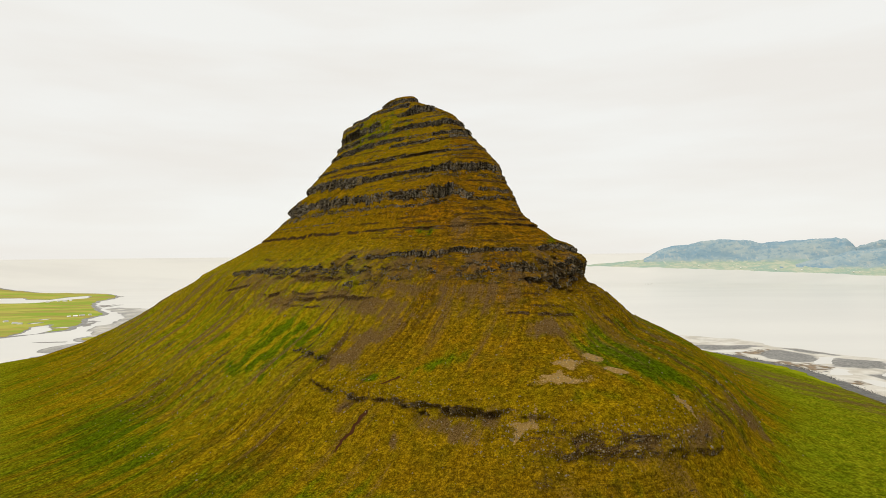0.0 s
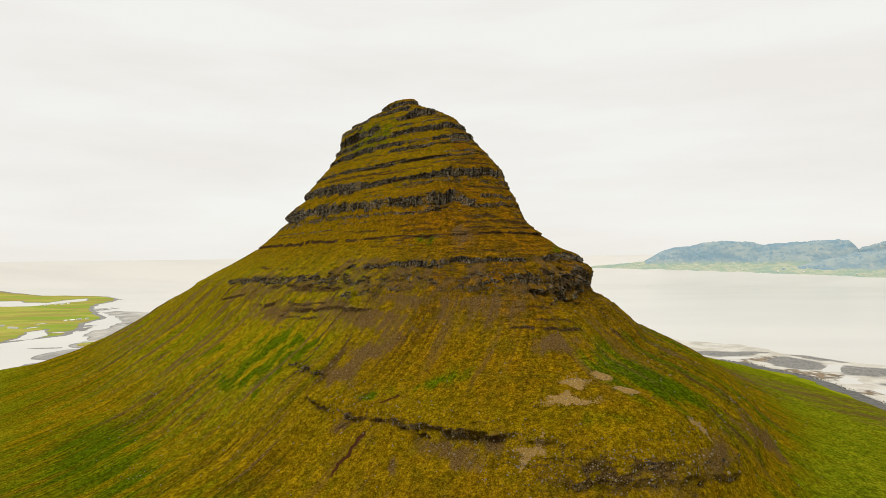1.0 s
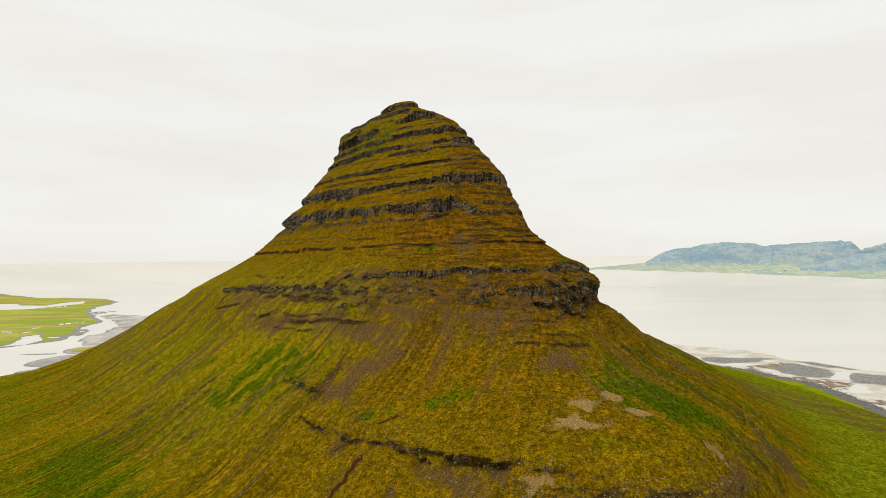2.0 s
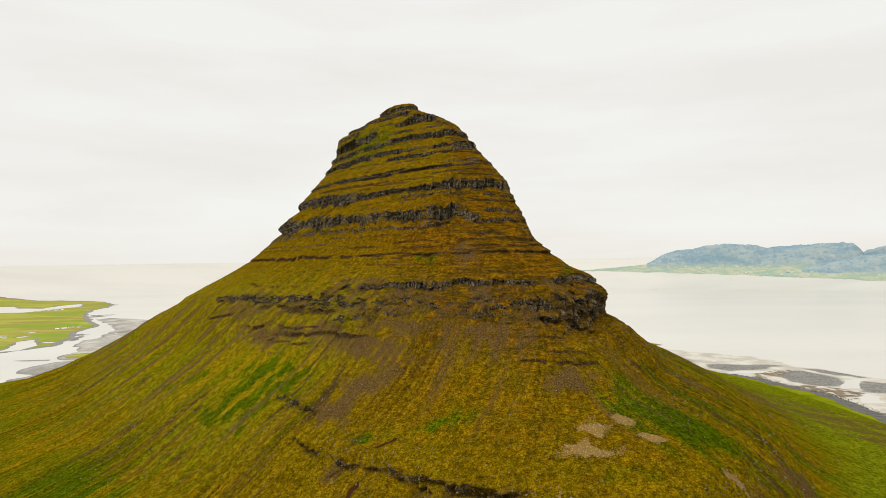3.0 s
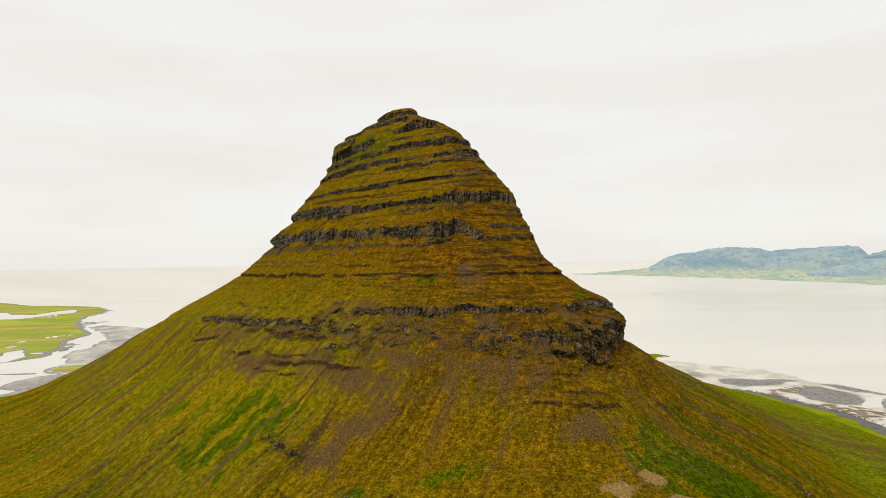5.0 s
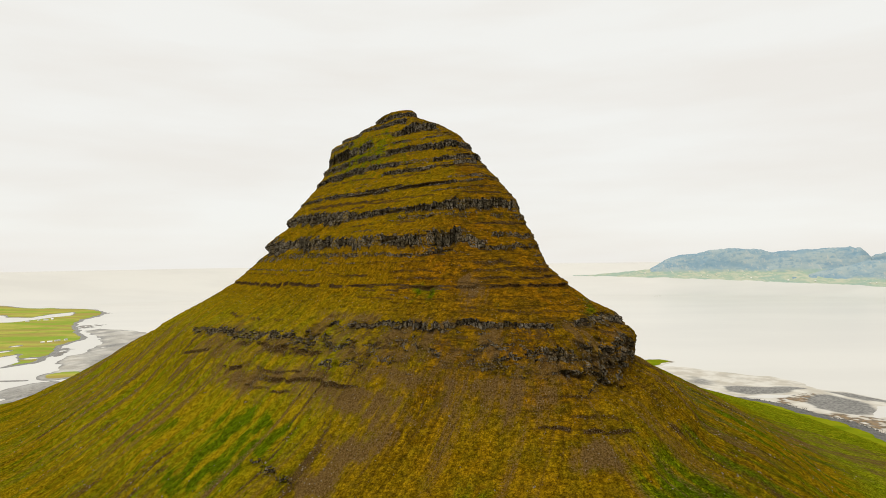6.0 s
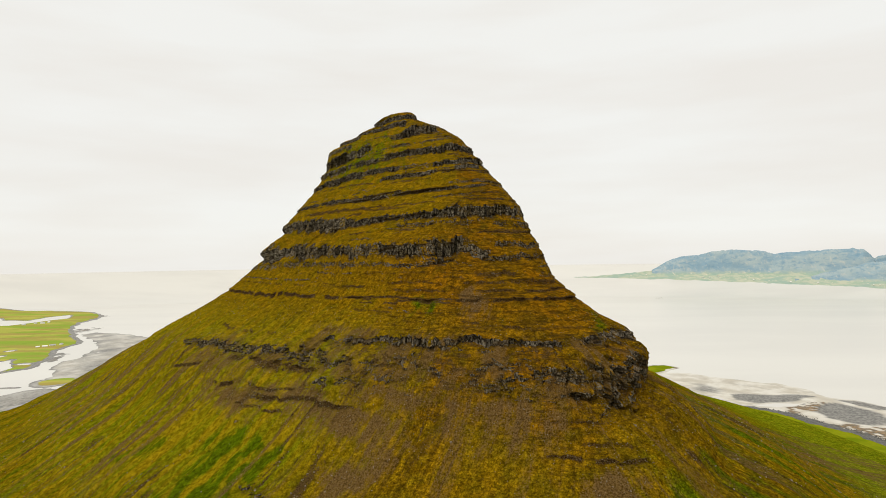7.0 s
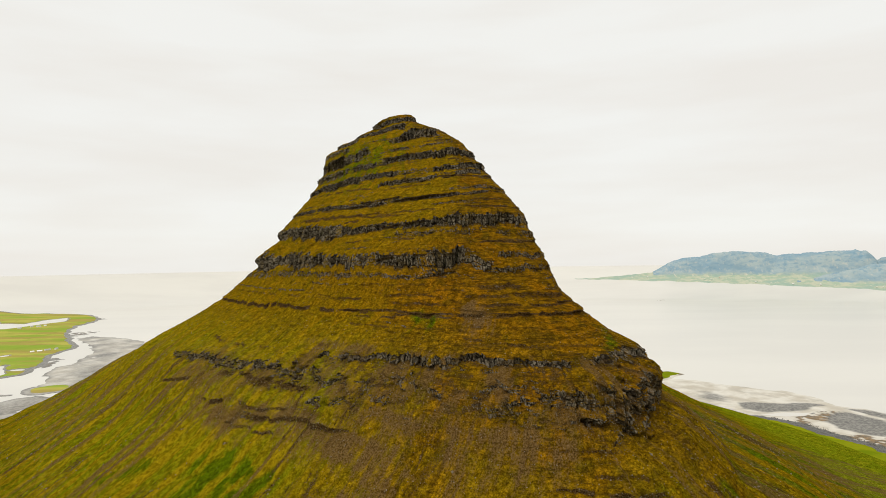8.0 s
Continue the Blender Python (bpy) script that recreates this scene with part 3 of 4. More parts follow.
ledge(0.8, "soil_shade", (-355, 156.0, 3.9), (-329, 159.0, 3.3), (-295, 157.0, 5.0), (-266, 156.5, 6.1), (-242, 156.5, 4.6), (-221, 157.5, 3.3))
ledge(0.6, "soil_shade", (-460, 178.0, 2.8), (-371, 176.5, 2.6), (-315, 178.5, 1.9))
ledge(0.9, "soil_shade", (-344, 135.5, 4.8), (-325, 137.0, 4.2), (-310, 140.5, 3.7))
ledge(0.8, "soil_shade", (-284, 141.5, 2.6), (-258, 141.0, 2.5), (-230, 144.5, 1.6))
ledge(0.8, "soil_shade", (-265, 135.0, 5.1), (-237, 136.5, 3.3), (-215, 140.5, 2.8), (-196, 140.0, 3.9), (-178, 138.5, 3.4), (-162, 140.5, 1.8))
ledge(0.7, "soil_shade", (-300, 129.0, 1.8), (-256, 129.0, 2.1), (-239, 129.0, 2.4), (-216, 130.0, 1.6))
ledge(0.6, "soil_shade", (-173, 147.5, 1.1), (-152, 147.0, 1.1))
ledge(0.8, "rough", (-213, 161.5, 7.4), (-189, 164.5, 8.0), (-164, 166.0, 8.6), (-148, 168.0, 4.6))
ledge(0.7, "rough", (-205, 152.5, 5.6), (-179, 155.0, 4.6), (-152, 157.0, 6.3), (-128, 161.0, 5.1))
ledge(0.7, "rough", (-138, 170.0, 7.6), (-115, 171.0, 10.4), (-93, 166.5, 5.0))
ledge(0.8, "rough", (-62, 166.0, 4.8), (-47, 174.0, 6.2), (-35, 173.5, 5.4), (-14, 174.0, 5.3))
ledge(1, "rough", (-35, 165.0, 8.2), (-17, 167.5, 8.2), (-2, 170.0, 9.8), (9, 167.5, 13.8), (24, 165.5, 16.4), (39, 165.5, 17.9), (60, 166, 18), (100, 166, 17), (160, 166, 14))
ledge(0.8, "rough", (-62, 163.5, 3.4), (-39, 158.0, 4.5), (-21, 158.0, 3.8), (-7, 157.5, 3.7), (15, 159.0, 2.5), (32, 158.5, 3.2))
ledge(0.6, "soil_shade", (-14, 147.0, 1.2), (9, 147.5, 1.2), (22, 146.5, 1.8))
ledge(0.9, "rough", (-214, 95.0, 5.2), (-197, 93.0, 5.1), (-178, 91.5, 3.9))
ledge(1, "lip", (-176, 79.0, 3.3), (-158, 76.0, 4.1), (-144, 74.0, 5.3), (-133, 73.0, 6.0), (-123, 75.5, 3.4), (-110, 75.5, 3.3), (-102, 75.0, 4.9), (-90, 74.5, 5.6), (-80, 74.5, 6.2), (-66, 74.5, 6.9), (-57, 75.5, 6.0), (-47, 76.5, 5.2))
ledge(0.7, "lip", (-48, 78.5, 3.7), (-37, 78.5, 3.7), (-23, 78.0, 3.6), (-11, 77.5, 2.8))
ledge(0.9, "lip", (-11, 70.5, 2.1), (-2, 68.5, 4.4), (6, 68.0, 4.4), (14, 67.5, 3.4), (20, 68.0, 3.1), (26, 67.0, 4.2), (31, 66.0, 2.5))
ledge(0.9, "lip", (-4, 61.5, 4.3), (6, 62.0, 4.0), (15, 61.0, 4.0), (25, 60.5, 3.1), (35, 56.5, 4.9), (46, 53.0, 3.6), (55, 49.5, 3.0))
ledge(0.8, "soil_shade", (-21, 132.0, 1.9), (6, 132.5, 2.3), (29, 131.0, 2.8))
ledge(0.6, "soil_shade", (22, 138.0, 1.9), (32, 134.0, 2.8))
ledge(0.7, "rough", (47, 60.5, 3.7), (54, 54.5, 3.8))
ledge(0.9, "rough", (23, 150.4, 8), (43, 153.4, 6.3), (75, 158.8, 9), (92, 159.7, 8))
ledge(0.6, "soil_shade", (2, 138.5, 2.3), (16, 138, 1.7), (28, 136.5, 1.7))
ledge(0.8, "soil_shade", (-439, 139, 3.2), (-400, 146, 3))
pick_ = random.Random(12)
level_ = 190.0
while level_ < 450:
    # thin turf ledges between the great bands
    level_ += pick_.uniform(2.2, 5.0) if level_ < 245 else pick_.uniform(1.4, 3.0)
    from_ = pick_.uniform(-420, 120)
    to_ = from_ + pick_.uniform(50, 190)
    ledge(pick_.uniform(0.5, 0.95), "soil_shade" if pick_.random() < 0.6 else "rough", (from_, level_, pick_.uniform(0.7, 1.6)), ((from_ + to_) / 2, level_ + pick_.uniform(-2, 2), pick_.uniform(0.9, 2.2)), (to_, level_ + pick_.uniform(-3, 3), pick_.uniform(0.7, 1.6)))
for from_, to_, level_, thick_, power_ in ((-420, -60, 441, 12, 0.95), (-420, 240, 456, 11, 1.0), (-760, -470, 386, 17, 1.0), (-760, -450, 362, 9, 0.9), (-760, -430, 407, 9, 0.8), (-640, -430, 424, 8, 0.8), (-700, -560, 281, 10, 0.9), (-700, -560, 250, 12, 0.9)):
    ledge(power_, "rock", (from_, level_, thick_), (to_, level_, thick_ * 0.8))

smooth_x, smooth_y = ring(H, P)
round_x, round_y = eased(smooth_x, 41), eased(smooth_y, 41)
X, Y = ring(np.clip(H + shift, -20, 469), P)
X, Y = X + round_x - smooth_x, Y + round_y - smooth_y
smooth_x, smooth_y = round_x, round_y
tx, ty = np.gradient(smooth_x, axis=1), np.gradient(smooth_y, axis=1)
size = np.hypot(tx, ty) + 1e-9
NX, NY = ty / size, -tx / size

soft = 1 - np.clip(ROCK, 0, 1)
skirt = smooth(H, 8, 60)
push = soft * skirt * ((rough(S / 15, H / 90, 5, 2) - 0.5) * 2.0 + (rough(X / 42, H / 50, 6, 2) - 0.5) * 8.0 * (1 - smooth(H, 150, 190)))
push += soft * ((rough(X / 7, (Y + H) / 7, 11, 2) - 0.5) * 1.6 + (rough(X / 2.6, (Y + 2 * H) / 2.6, 14, 2) - 0.5) * 1.1) * (0.3 + 0.7 * skirt)
push += ROCK * (RELIEF + (rough(FACE_U / 12, H / 14, 19, 3) - 0.5) * 3.5 + (rough(FACE_U / 1.6, H / 2.0, 21, 2) - 0.5) * 1.0)
push += soft * (rough(X / 11, (Y + H) / 9, 207, 3) - 0.5) * 7 * blob(X, H, 20, 78, 170, 19)
push += 2.5 * smooth(H, 152, 166) * (1 - smooth(H, 186, 196)) * smooth(S, 40, 85)
push += smooth(H, 405, 430) * (rough(S / 90, H / 26, 33, 3) - 0.5) * 12
top_fade = np.where(H > 452, 0.7, 1.0)
X, Y = X + NX * push * top_fade, Y + NY * push * top_fade
Z = H + smooth(H, 425, 455) * np.clip((X + 92) * 0.13 - 2.5, -6, 0.5) + soft * ((rough(X / 9, Y / 9, 23, 2) - 0.5) * 1.0 + (rough(X / 2.8, Y / 2.8, 25, 2) - 0.5) * 0.8) * (0.35 + 0.65 * skirt)


# a coordinate that stays the same down every fall line
mid_row, high_row = int(np.searchsorted(LEVELS, 118)), int(np.searchsorted(LEVELS, 330))
FALL = np.zeros_like(H)
reach_ = np.cumsum(np.hypot(np.gradient(smooth_x[mid_row]), np.gradient(smooth_y[mid_row])))
FALL[mid_row] = reach_ - reach_[int(np.argmin(np.abs(PHI)))]
columns = np.arange(NC, dtype=float)


def fall_step(i, k):
    ux, uy = np.gradient(smooth_x[i]), np.gradient(smooth_y[i])
    slip = ((smooth_x[k] - smooth_x[i]) * ux + (smooth_y[k] - smooth_y[i]) * uy) / np.maximum(ux * ux + uy * uy, 1e-4)
    FALL[i] = np.interp(columns - np.clip(slip, -6, 6), columns, FALL[k])


for i in range(mid_row - 1, -1, -1):
    fall_step(i, i + 1)
for i in range(mid_row + 1, NR):
    if i < high_row:
        fall_step(i, i - 1)
    else:
        FALL[i] = FALL[i - 1]
groove = (1 - np.clip(ROCK, 0, 1)) * skirt * ((rough(FALL / 6, H / 70, 8, 2) - 0.5) * 1.6 + smooth(np.abs(FALL + 20), 80, 160) * (np.abs(rough(FALL / 13, H / 160, 10, 3) - 0.5) - 0.1) * 9.0 + (rough(FALL / 2.2, H / 40, 9, 1) - 0.5) * 0.7) * (1 - 0.92 * smooth(H, 185, 225))
X, Y = X + NX * groove, Y + NY * groove

in_front = np.abs(P) < 1.6


def strip(u, v, u0, v0, u1, v1, r):
    """Nearness to a straight stretch, 1 on it."""
    t = np.clip(((u - u0) * (u1 - u0) + (v - v0) * (v1 - v0)) / ((u1 - u0) ** 2 + (v1 - v0) ** 2), 0, 1)
    return np.clip(1.25 - np.hypot(u - u0 - t * (u1 - u0), v - v0 - t * (v1 - v0)) / r, 0, 1)


TRUE_X, TRUE_Y, TRUE_H = X, Y, H
X = TRUE_X + (rough(TRUE_X / 16, TRUE_H / 9, 201, 3) - 0.5) * 26
Y = TRUE_Y + (rough(TRUE_X / 12, TRUE_Y / 12, 203, 3) - 0.5) * 14
H = TRUE_H + (rough(TRUE_X / 12, TRUE_H / 8, 205, 3) - 0.5) * 11
SCREE = most(blob(X, H, 76, 121, 24, 8), 0.9 * blob(X, H, -141, 140, 60, 11), 0.95 * blob(X, H, -82, 133, 46, 12), 0.8 * strip(X, H, -46, 130, -100, 90, 12), 0.7 * blob(X, H, 27, 153, 36, 9), 0.65 * blob(X, H, 45, 145, 28, 9),
             0.8 * blob(X, H, -190, 132, 60, 14), 0.75 * blob(X, H, -230, 152, 60, 14), 0.8 * blob(X, H, -45, 148, 55, 14), 0.7 * blob(X, H, -100, 134, 60, 14), 0.62 * blob(X, H, 10, 146, 70, 20), blob(X, H, 8, 211, 10, 15),
             0.85 * blob(X, H, -82, 68, 14, 7), 0.8 * blob(X, H, -40, 56, 9, 6), 0.9 * blob(X, H, -3, 66, 24, 7), 0.9 * blob(X, H, 23, 75, 17, 8), 0.85 * blob(X, H, 160, 62, 26, 9), 0.8 * blob(X, H, 120, 64, 40, 8), 0.8 * strip(X, H, 200, 66, 245, 40, 9),
             0.62 * blob(X, H, -190, 162, 120, 16), 0.5 * blob(X, H, -60, 166, 150, 14), 0.5 * blob(X, H, 60, 158, 60, 14), 0.55 * smooth(P, 1.0, 1.4)) * in_front
H = TRUE_H
strips = smooth(rough(FALL / 17, H / 260, 61, 3), 0.51, 0.575)
SCREE = SCREE * (0.45 + 1.0 * rough(FALL / 8, H / 45, 67, 3)) + np.minimum(SCREE, 0.4) * (rough(X / 9, H / 6, 69, 3) - 0.5) * 1.6
SCREE = np.maximum(SCREE, 0.66 * strips * smooth(-FALL, 150, 240) * smooth(H, 44, 80) * (1 - smooth(H, 150, 190)))
front_strips = smooth(rough(FALL / 9, H / 120, 65, 3), 0.52, 0.66)
SCREE = np.maximum(SCREE, 0.50 * front_strips * (1 - smooth(np.abs(FALL + 20), 90, 150)) * smooth(H, 84, 110) * (1 - smooth(H, 165, 190)))
SCREE = np.maximum(SCREE, 0.45 * front_strips * smooth(H, 25, 40) * (1 - smooth(H, 66, 78)))
SCREE = np.maximum(SCREE, 0.62 * strips * smooth(FALL, 70, 140) * (1 - smooth(X, 190, 260)) * smooth(H, 55, 85) * (1 - smooth(H, 140, 175)))
RUBBLE = smooth(H, 150, 160) * (1 - smooth(H, 184, 194)) * smooth(FALL, -330, -260) * (P < 1.3)
SCREE = np.maximum(SCREE, 0.7 * RUBBLE * smooth(rough(FALL / 14, H / 16, 73, 3), 0.40, 0.62))
SOIL_SHADE = np.maximum(SOIL_SHADE, 0.55 * RUBBLE * smooth(rough(FALL / 6, H / 2.6, 75, 3), 0.52, 0.66))
# narrow rills that water has cut down the fall lines
line_ = np.minimum(np.abs(rough(FALL / 14, H / 190, 161, 2) - 0.5), np.abs(rough(FALL / 9, H / 150, 171, 2) - 0.5) * 1.2)
RILL = (1 - smooth(line_, 0.012, 0.070)) * (0.25 + 0.75 * np.maximum(smooth(-FALL, 70, 140), smooth(FALL, 30, 70))) * smooth(H, 30, 55) * (1 - smooth(H, 150, 185)) * smooth(rough(FALL / 26, H / 34, 163, 2), 0.36, 0.58)
SOIL_SHADE = np.maximum(SOIL_SHADE, 0.62 * RILL * (0.6 + 0.7 * rough(FALL / 5, H / 9, 173, 2)))
SOIL_SHADE = np.maximum(SOIL_SHADE, 0.5 * strip(X, H, 56, 78, 50, 48, 4) * (0.5 + 0.8 * rough(X / 3, H / 3, 165, 2)))
SOIL_SHADE = np.maximum(SOIL_SHADE, 0.75 * blob(X, H, 90, 66, 85, 11) * smooth(rough(X / 6, H / 2.4, 167, 3), 0.50, 0.66))
PALE = 1.25 * most(blob(X, Y, 77, 418, 14, 8), blob(X, Y, 69, 400, 24, 6), blob(X, Y, 100, 425, 9, 6), blob(X, Y, 113, 411, 15, 5), 0.8 * blob(X, Y, 157, 399, 8, 4), 0.6 * strip(X, H, 49, 82, 34, 64, 2.5)) * (0.45 + 1.1 * rough(X / 7, Y / 4, 81, 3))
GREEN = most(strip(X, H, -136, 112, -176, 75, 8), 0.9 * strip(X, H, -153, 112, -194, 76, 7), strip(X, H, -170, 113, -213, 74, 9), 0.8 * strip(X, H, -189, 109, -206, 92, 7), 0.85 * strip(X, H, -249, 97, -290, 79, 7),
             1.1 * blob(X, Y, -64, 453, 15, 10), 0.7 * blob(X, Y, -17, 450, 42, 10), 1.05 * blob(X, Y, 140, 440, 62, 46), 0.65 * blob(X, Y, 89, 381, 32, 14), 0.7 * blob(X, Y, 115, 463, 22, 28), 0.6 * blob(X, Y, 180, 435, 50, 45),
             0.8 * blob(X, H, -300, 25, 160, 24), 0.95 * (1 - smooth(H, 12, 30)) * smooth(X, 60, 250), 0.6 * (1 - smooth(H, 20, 60)), 0.75 * blob(X, H, -31, 206, 18, 10), 0.7 * blob(X, H, 93, 195, 9, 9), 0.45 * blob(X, H, 27, 198, 14, 11),
             0.72 * blob(X, H, -130, 375, 85, 62), 0.50 * smooth(-FALL, 120, 260) * (1 - smooth(H, 90, 150)), 0.72 * smooth(FALL, 60, 120) * (0.4 + 0.6 * strips) * (1 - smooth(H, 110, 150)))
X, Y = TRUE_X, TRUE_Y
RUST = most(0.8 * blob(X, H, 20, 228, 165, 55), 0.25 * blob(X, Y, 70, 365, 70, 18), 0.5 * blob(X, H, 40, 300, 60, 60), 0.5 * blob(X, H, 90, 160, 60, 14), 0.3 * blob(X, H, 40, 40, 120, 30))
crack = -68 + 0.81 * (H - 66) + (rough(H / 4, 0 * H, 77, 3) - 0.5) * 7
EARTH = most(np.clip(1.2 - np.abs(X - crack) / (1.2 + 1.8 * rough(H / 5, 0 * H, 78, 2)), 0, 1) * smooth(H, 40, 50) * (1 - smooth(H, 66, 70)), 0.85 * strip(X, Y, -57, 443, -45, 447, 2.5), 0.5 * blob(X, H, -110, 146, 45, 5))
dent = np.clip(EARTH, 0, 1) * 1.6 + RILL * soft * 1.3
X, Y = X - NX * dent, Y - NY * dent
MEADOW = (1 - smooth(H + (rough(X / 50, Y / 50, 57, 3) - 0.5) * 16, 10 + 4 * (X > 0), 24 + 12 * (X > 0))) * np.maximum(smooth(X, 120, 260), 0.8 * smooth(-X, 260, 460))
STREAKY = (1 - 0.85 * MEADOW) * (1 - 0.9 * smooth(X, 210, 300)) * (1 - 0.85 * smooth(H, 180, 212)) * (0.25 + 0.65 * smooth(np.abs(FALL), 50, 190)) * (0.3 + 0.9 * smooth(rough(FALL / 60, H / 60, 59, 2), 0.35, 0.65))
LAWN = smooth(-FALL + (rough(FALL / 30, H / 50, 83, 2) - 0.5) * 60, 110, 250) * (1 - smooth(H, 165, 215)) * (0.35 + 0.65 * smooth(H, 40, 75))
SPARSE = 0.35 * smooth(H, 84, 100) * (1 - smooth(np.abs(FALL + 10), 110, 190)) + 0.4 * blob(X, H, 60, 44, 130, 30) + smooth(H + (rough(S / 40, H / 40, 53, 2) - 0.5) * 60, 115, 205) * (1 - 0.6 * smooth(-FALL, 150, 260))
FLOW = np.stack([FALL, H * 1.5, np.zeros_like(H)], -1)
ACROSS = np.cumsum(np.hypot(np.gradient(smooth_x, axis=1), np.gradient(smooth_y, axis=1)), axis=1)
FLECK = np.stack([np.where(H < 330, FALL, ACROSS), H * 1.6, np.zeros_like(H)], -1)
FACE = np.stack([FACE_U, H, np.zeros_like(H)], -1)

mountain = tagged(new("mountain"), "steep grassy mountain with dark basalt cliff bands above the sea", "mountain")
cuts = [(-20, 58, "foot_slope", ""), (58, 90, "rock_terrace", "broken dark rock lip under a grassy shelf"), (90, 158, "lower_slope", "olive turf with brown scree"),
        (158, 191, "cliff_band", "broken grey basalt cliff"), (191, 241, "middle_slope", "rust and gold turf with thin ledges"),
        (241, 262, "cliff_band", "tall columnar grey basalt cliff"), (262, 284, "ledge_slope", ""), (284, 300, "cliff_band", "columnar dark basalt cliff"),
        (300, 336, "ledge_slope", ""), (336, 360, "cliff_band", "double dark basalt band"), (360, 415, "ledge_slope", ""), (415, 466, "summit_crag", "dark rugged summit rock")]
for lo, hi, name, label in cuts:
    i0 = int(np.searchsorted(LEVELS, lo))
    i1 = min(int(np.searchsorted(LEVELS, hi)) + 1, NR)
    pick = lambda a: a[i0:i1].reshape(-1, *a.shape[2:])
    attrs = [("rock", pick(ROCK * np.where(H < 110, 0.75, 1.0))), ("scree", pick(SCREE)), ("pale", pick(PALE)), ("green", pick(GREEN)), ("rust", pick(RUST)), ("earth", pick(EARTH)), ("soil_shade", pick(SOIL_SHADE)), ("sparse", pick(np.clip(SPARSE, 0, 1))), ("meadow", pick(MEADOW)), ("streaky", pick(STREAKY)), ("lawn", pick(LAWN)), ("flow", pick(FLOW)), ("face", pick(FACE)), ("fleck", pick(FLECK))]
    verts = np.stack([pick(X), pick(Y), pick(Z)], -1)
    faces = grid_faces(i1 - i0, NC, True)
    if i1 == NR:
        # close the summit with rings that shrink to its middle
        rim, middle = verts[-NC:], verts[-NC:].mean(0)
        rings = [middle + (rim - middle) * q + (0, 0, 1.6 * (1 - q * q) + 0.8 * (q < 0.9)) for q in (0.86, 0.68, 0.48, 0.28, 0.04)]
        verts = np.vstack([verts, *rings])
        faces = grid_faces(i1 - i0 + len(rings), NC, True)
        attrs = [(k, np.concatenate([v] + [v[-NC:]] * len(rings))) for k, v in attrs]
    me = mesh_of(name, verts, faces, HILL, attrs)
    bare = attrs[0][1][faces[:, 0]] < 0.35
    me.polygons.foreach_set("use_smooth", bare)
    slab = new(name, me)
    slab.parent = mountain
    if label:
        slab["label"] = label


# ---- the sea ----
def sea_level(x, y):
    """The sheet of the sea; past four kilometres it lifts to the line of the horizon."""
    r = np.hypot(x, y - 60)
    rise = np.interp(np.degrees(np.arctan2(x, y - 60)), (-180, -60, -24, -8, 120, 180), (4000, 4180, 4180, 4000, 4000, 4000))
    return SEA_Z + (177 - SEA_Z) * np.clip((r - rise) / (4900 - rise), 0, 1.05) ** 1.5


rad = np.concatenate([np.linspace(0, 3900, 40), np.linspace(3960, 4930, 70)])
ang = np.linspace(0, 2 * math.pi, 240, endpoint=False)
RR, AA = np.meshgrid(rad, ang, indexing="ij")
sx, sy = RR * np.sin(AA), 60 + RR * np.cos(AA)
sea = tagged(new("water", mesh_of("water", np.stack([sx, sy, sea_level(sx, sy)], -1).reshape(-1, 3), grid_faces(*RR.shape, True), SEA)),
             "pale calm silty sea and fjord water", "water", kind="structure")


# ---- flat coast beside the mountain ----
def inside(x, y, corners):
    """Metres inside a closed outline (negative outside)."""
    best, odd = np.full(x.shape, 1e9), np.zeros(x.shape, bool)
    for (ax, ay), (bx, by) in zip(corners, corners[1:] + corners[:1]):
        t = np.clip(((x - ax) * (bx - ax) + (y - ay) * (by - ay)) / ((bx - ax) ** 2 + (by - ay) ** 2), 0, 1)
        best = np.minimum(best, np.hypot(x - ax - t * (bx - ax), y - ay - t * (by - ay)))
        odd ^= ((ay > y) != (by > y)) & (x < (bx - ax) * (y - ay) / (by - ay + 1e-9) + ax)
    return np.where(odd, best, -best)


def along(x, y, line):
    best = np.full(x.shape, 1e9)
    for (ax, ay), (bx, by) in zip(line, line[1:]):
        t = np.clip(((x - ax) * (bx - ax) + (y - ay) * (by - ay)) / ((bx - ax) ** 2 + (by - ay) ** 2), 0, 1)
        best = np.minimum(best, np.hypot(x - ax - t * (bx - ax), y - ay - t * (by - ay)))
    return best


PENINSULA = [(-1770, 3072), (-1686, 2857), (-1652, 2708), (-1600, 2572), (-1480, 2400), (-1392, 2274), (-1260, 2110), (-1235, 2056), (-1224, 1985), (-1184, 1875), (-1101, 1723), (-1064, 1600), (-1080, 1560), (-1110, 1501), (-1137, 1440), (-2200, 1800), (-3600, 2700), (-3600, 3700), (-3030, 3560), (-2600, 3480), (-2300, 3440), (-2041, 3348), (-1887, 3226)]
FLATS = [(-947, 1469), (-990, 1566), (-1058, 1704), (-1053, 1789), (-1103, 1898), (-1118, 1943), (-1146, 2010), (-1230, 2110), (-1390, 2290), (-1385, 2368), (-1179, 2269), (-1084, 2187), (-1000, 2000), (-800, 1600), (-780, 1450), (-868, 1440), (-912, 1430)]
LAGOON = [(-2236, 2985), (-2137, 2880), (-2001, 2860), (-2022, 3021), (-1981, 3146), (-1879, 2961), (-1912, 2776), (-1928, 2640), (-2071, 2640), (-2700, 2700), (-2900, 3000)]
POND = [(-1148, 1492), (-1213, 1651), (-1222, 1734), (-1130, 1619), (-1111, 1523)]
gx, gy = np.meshgrid(np.arange(-3400, -560, 9.0), np.arange(900, 4120, 10.0), indexing="ij")
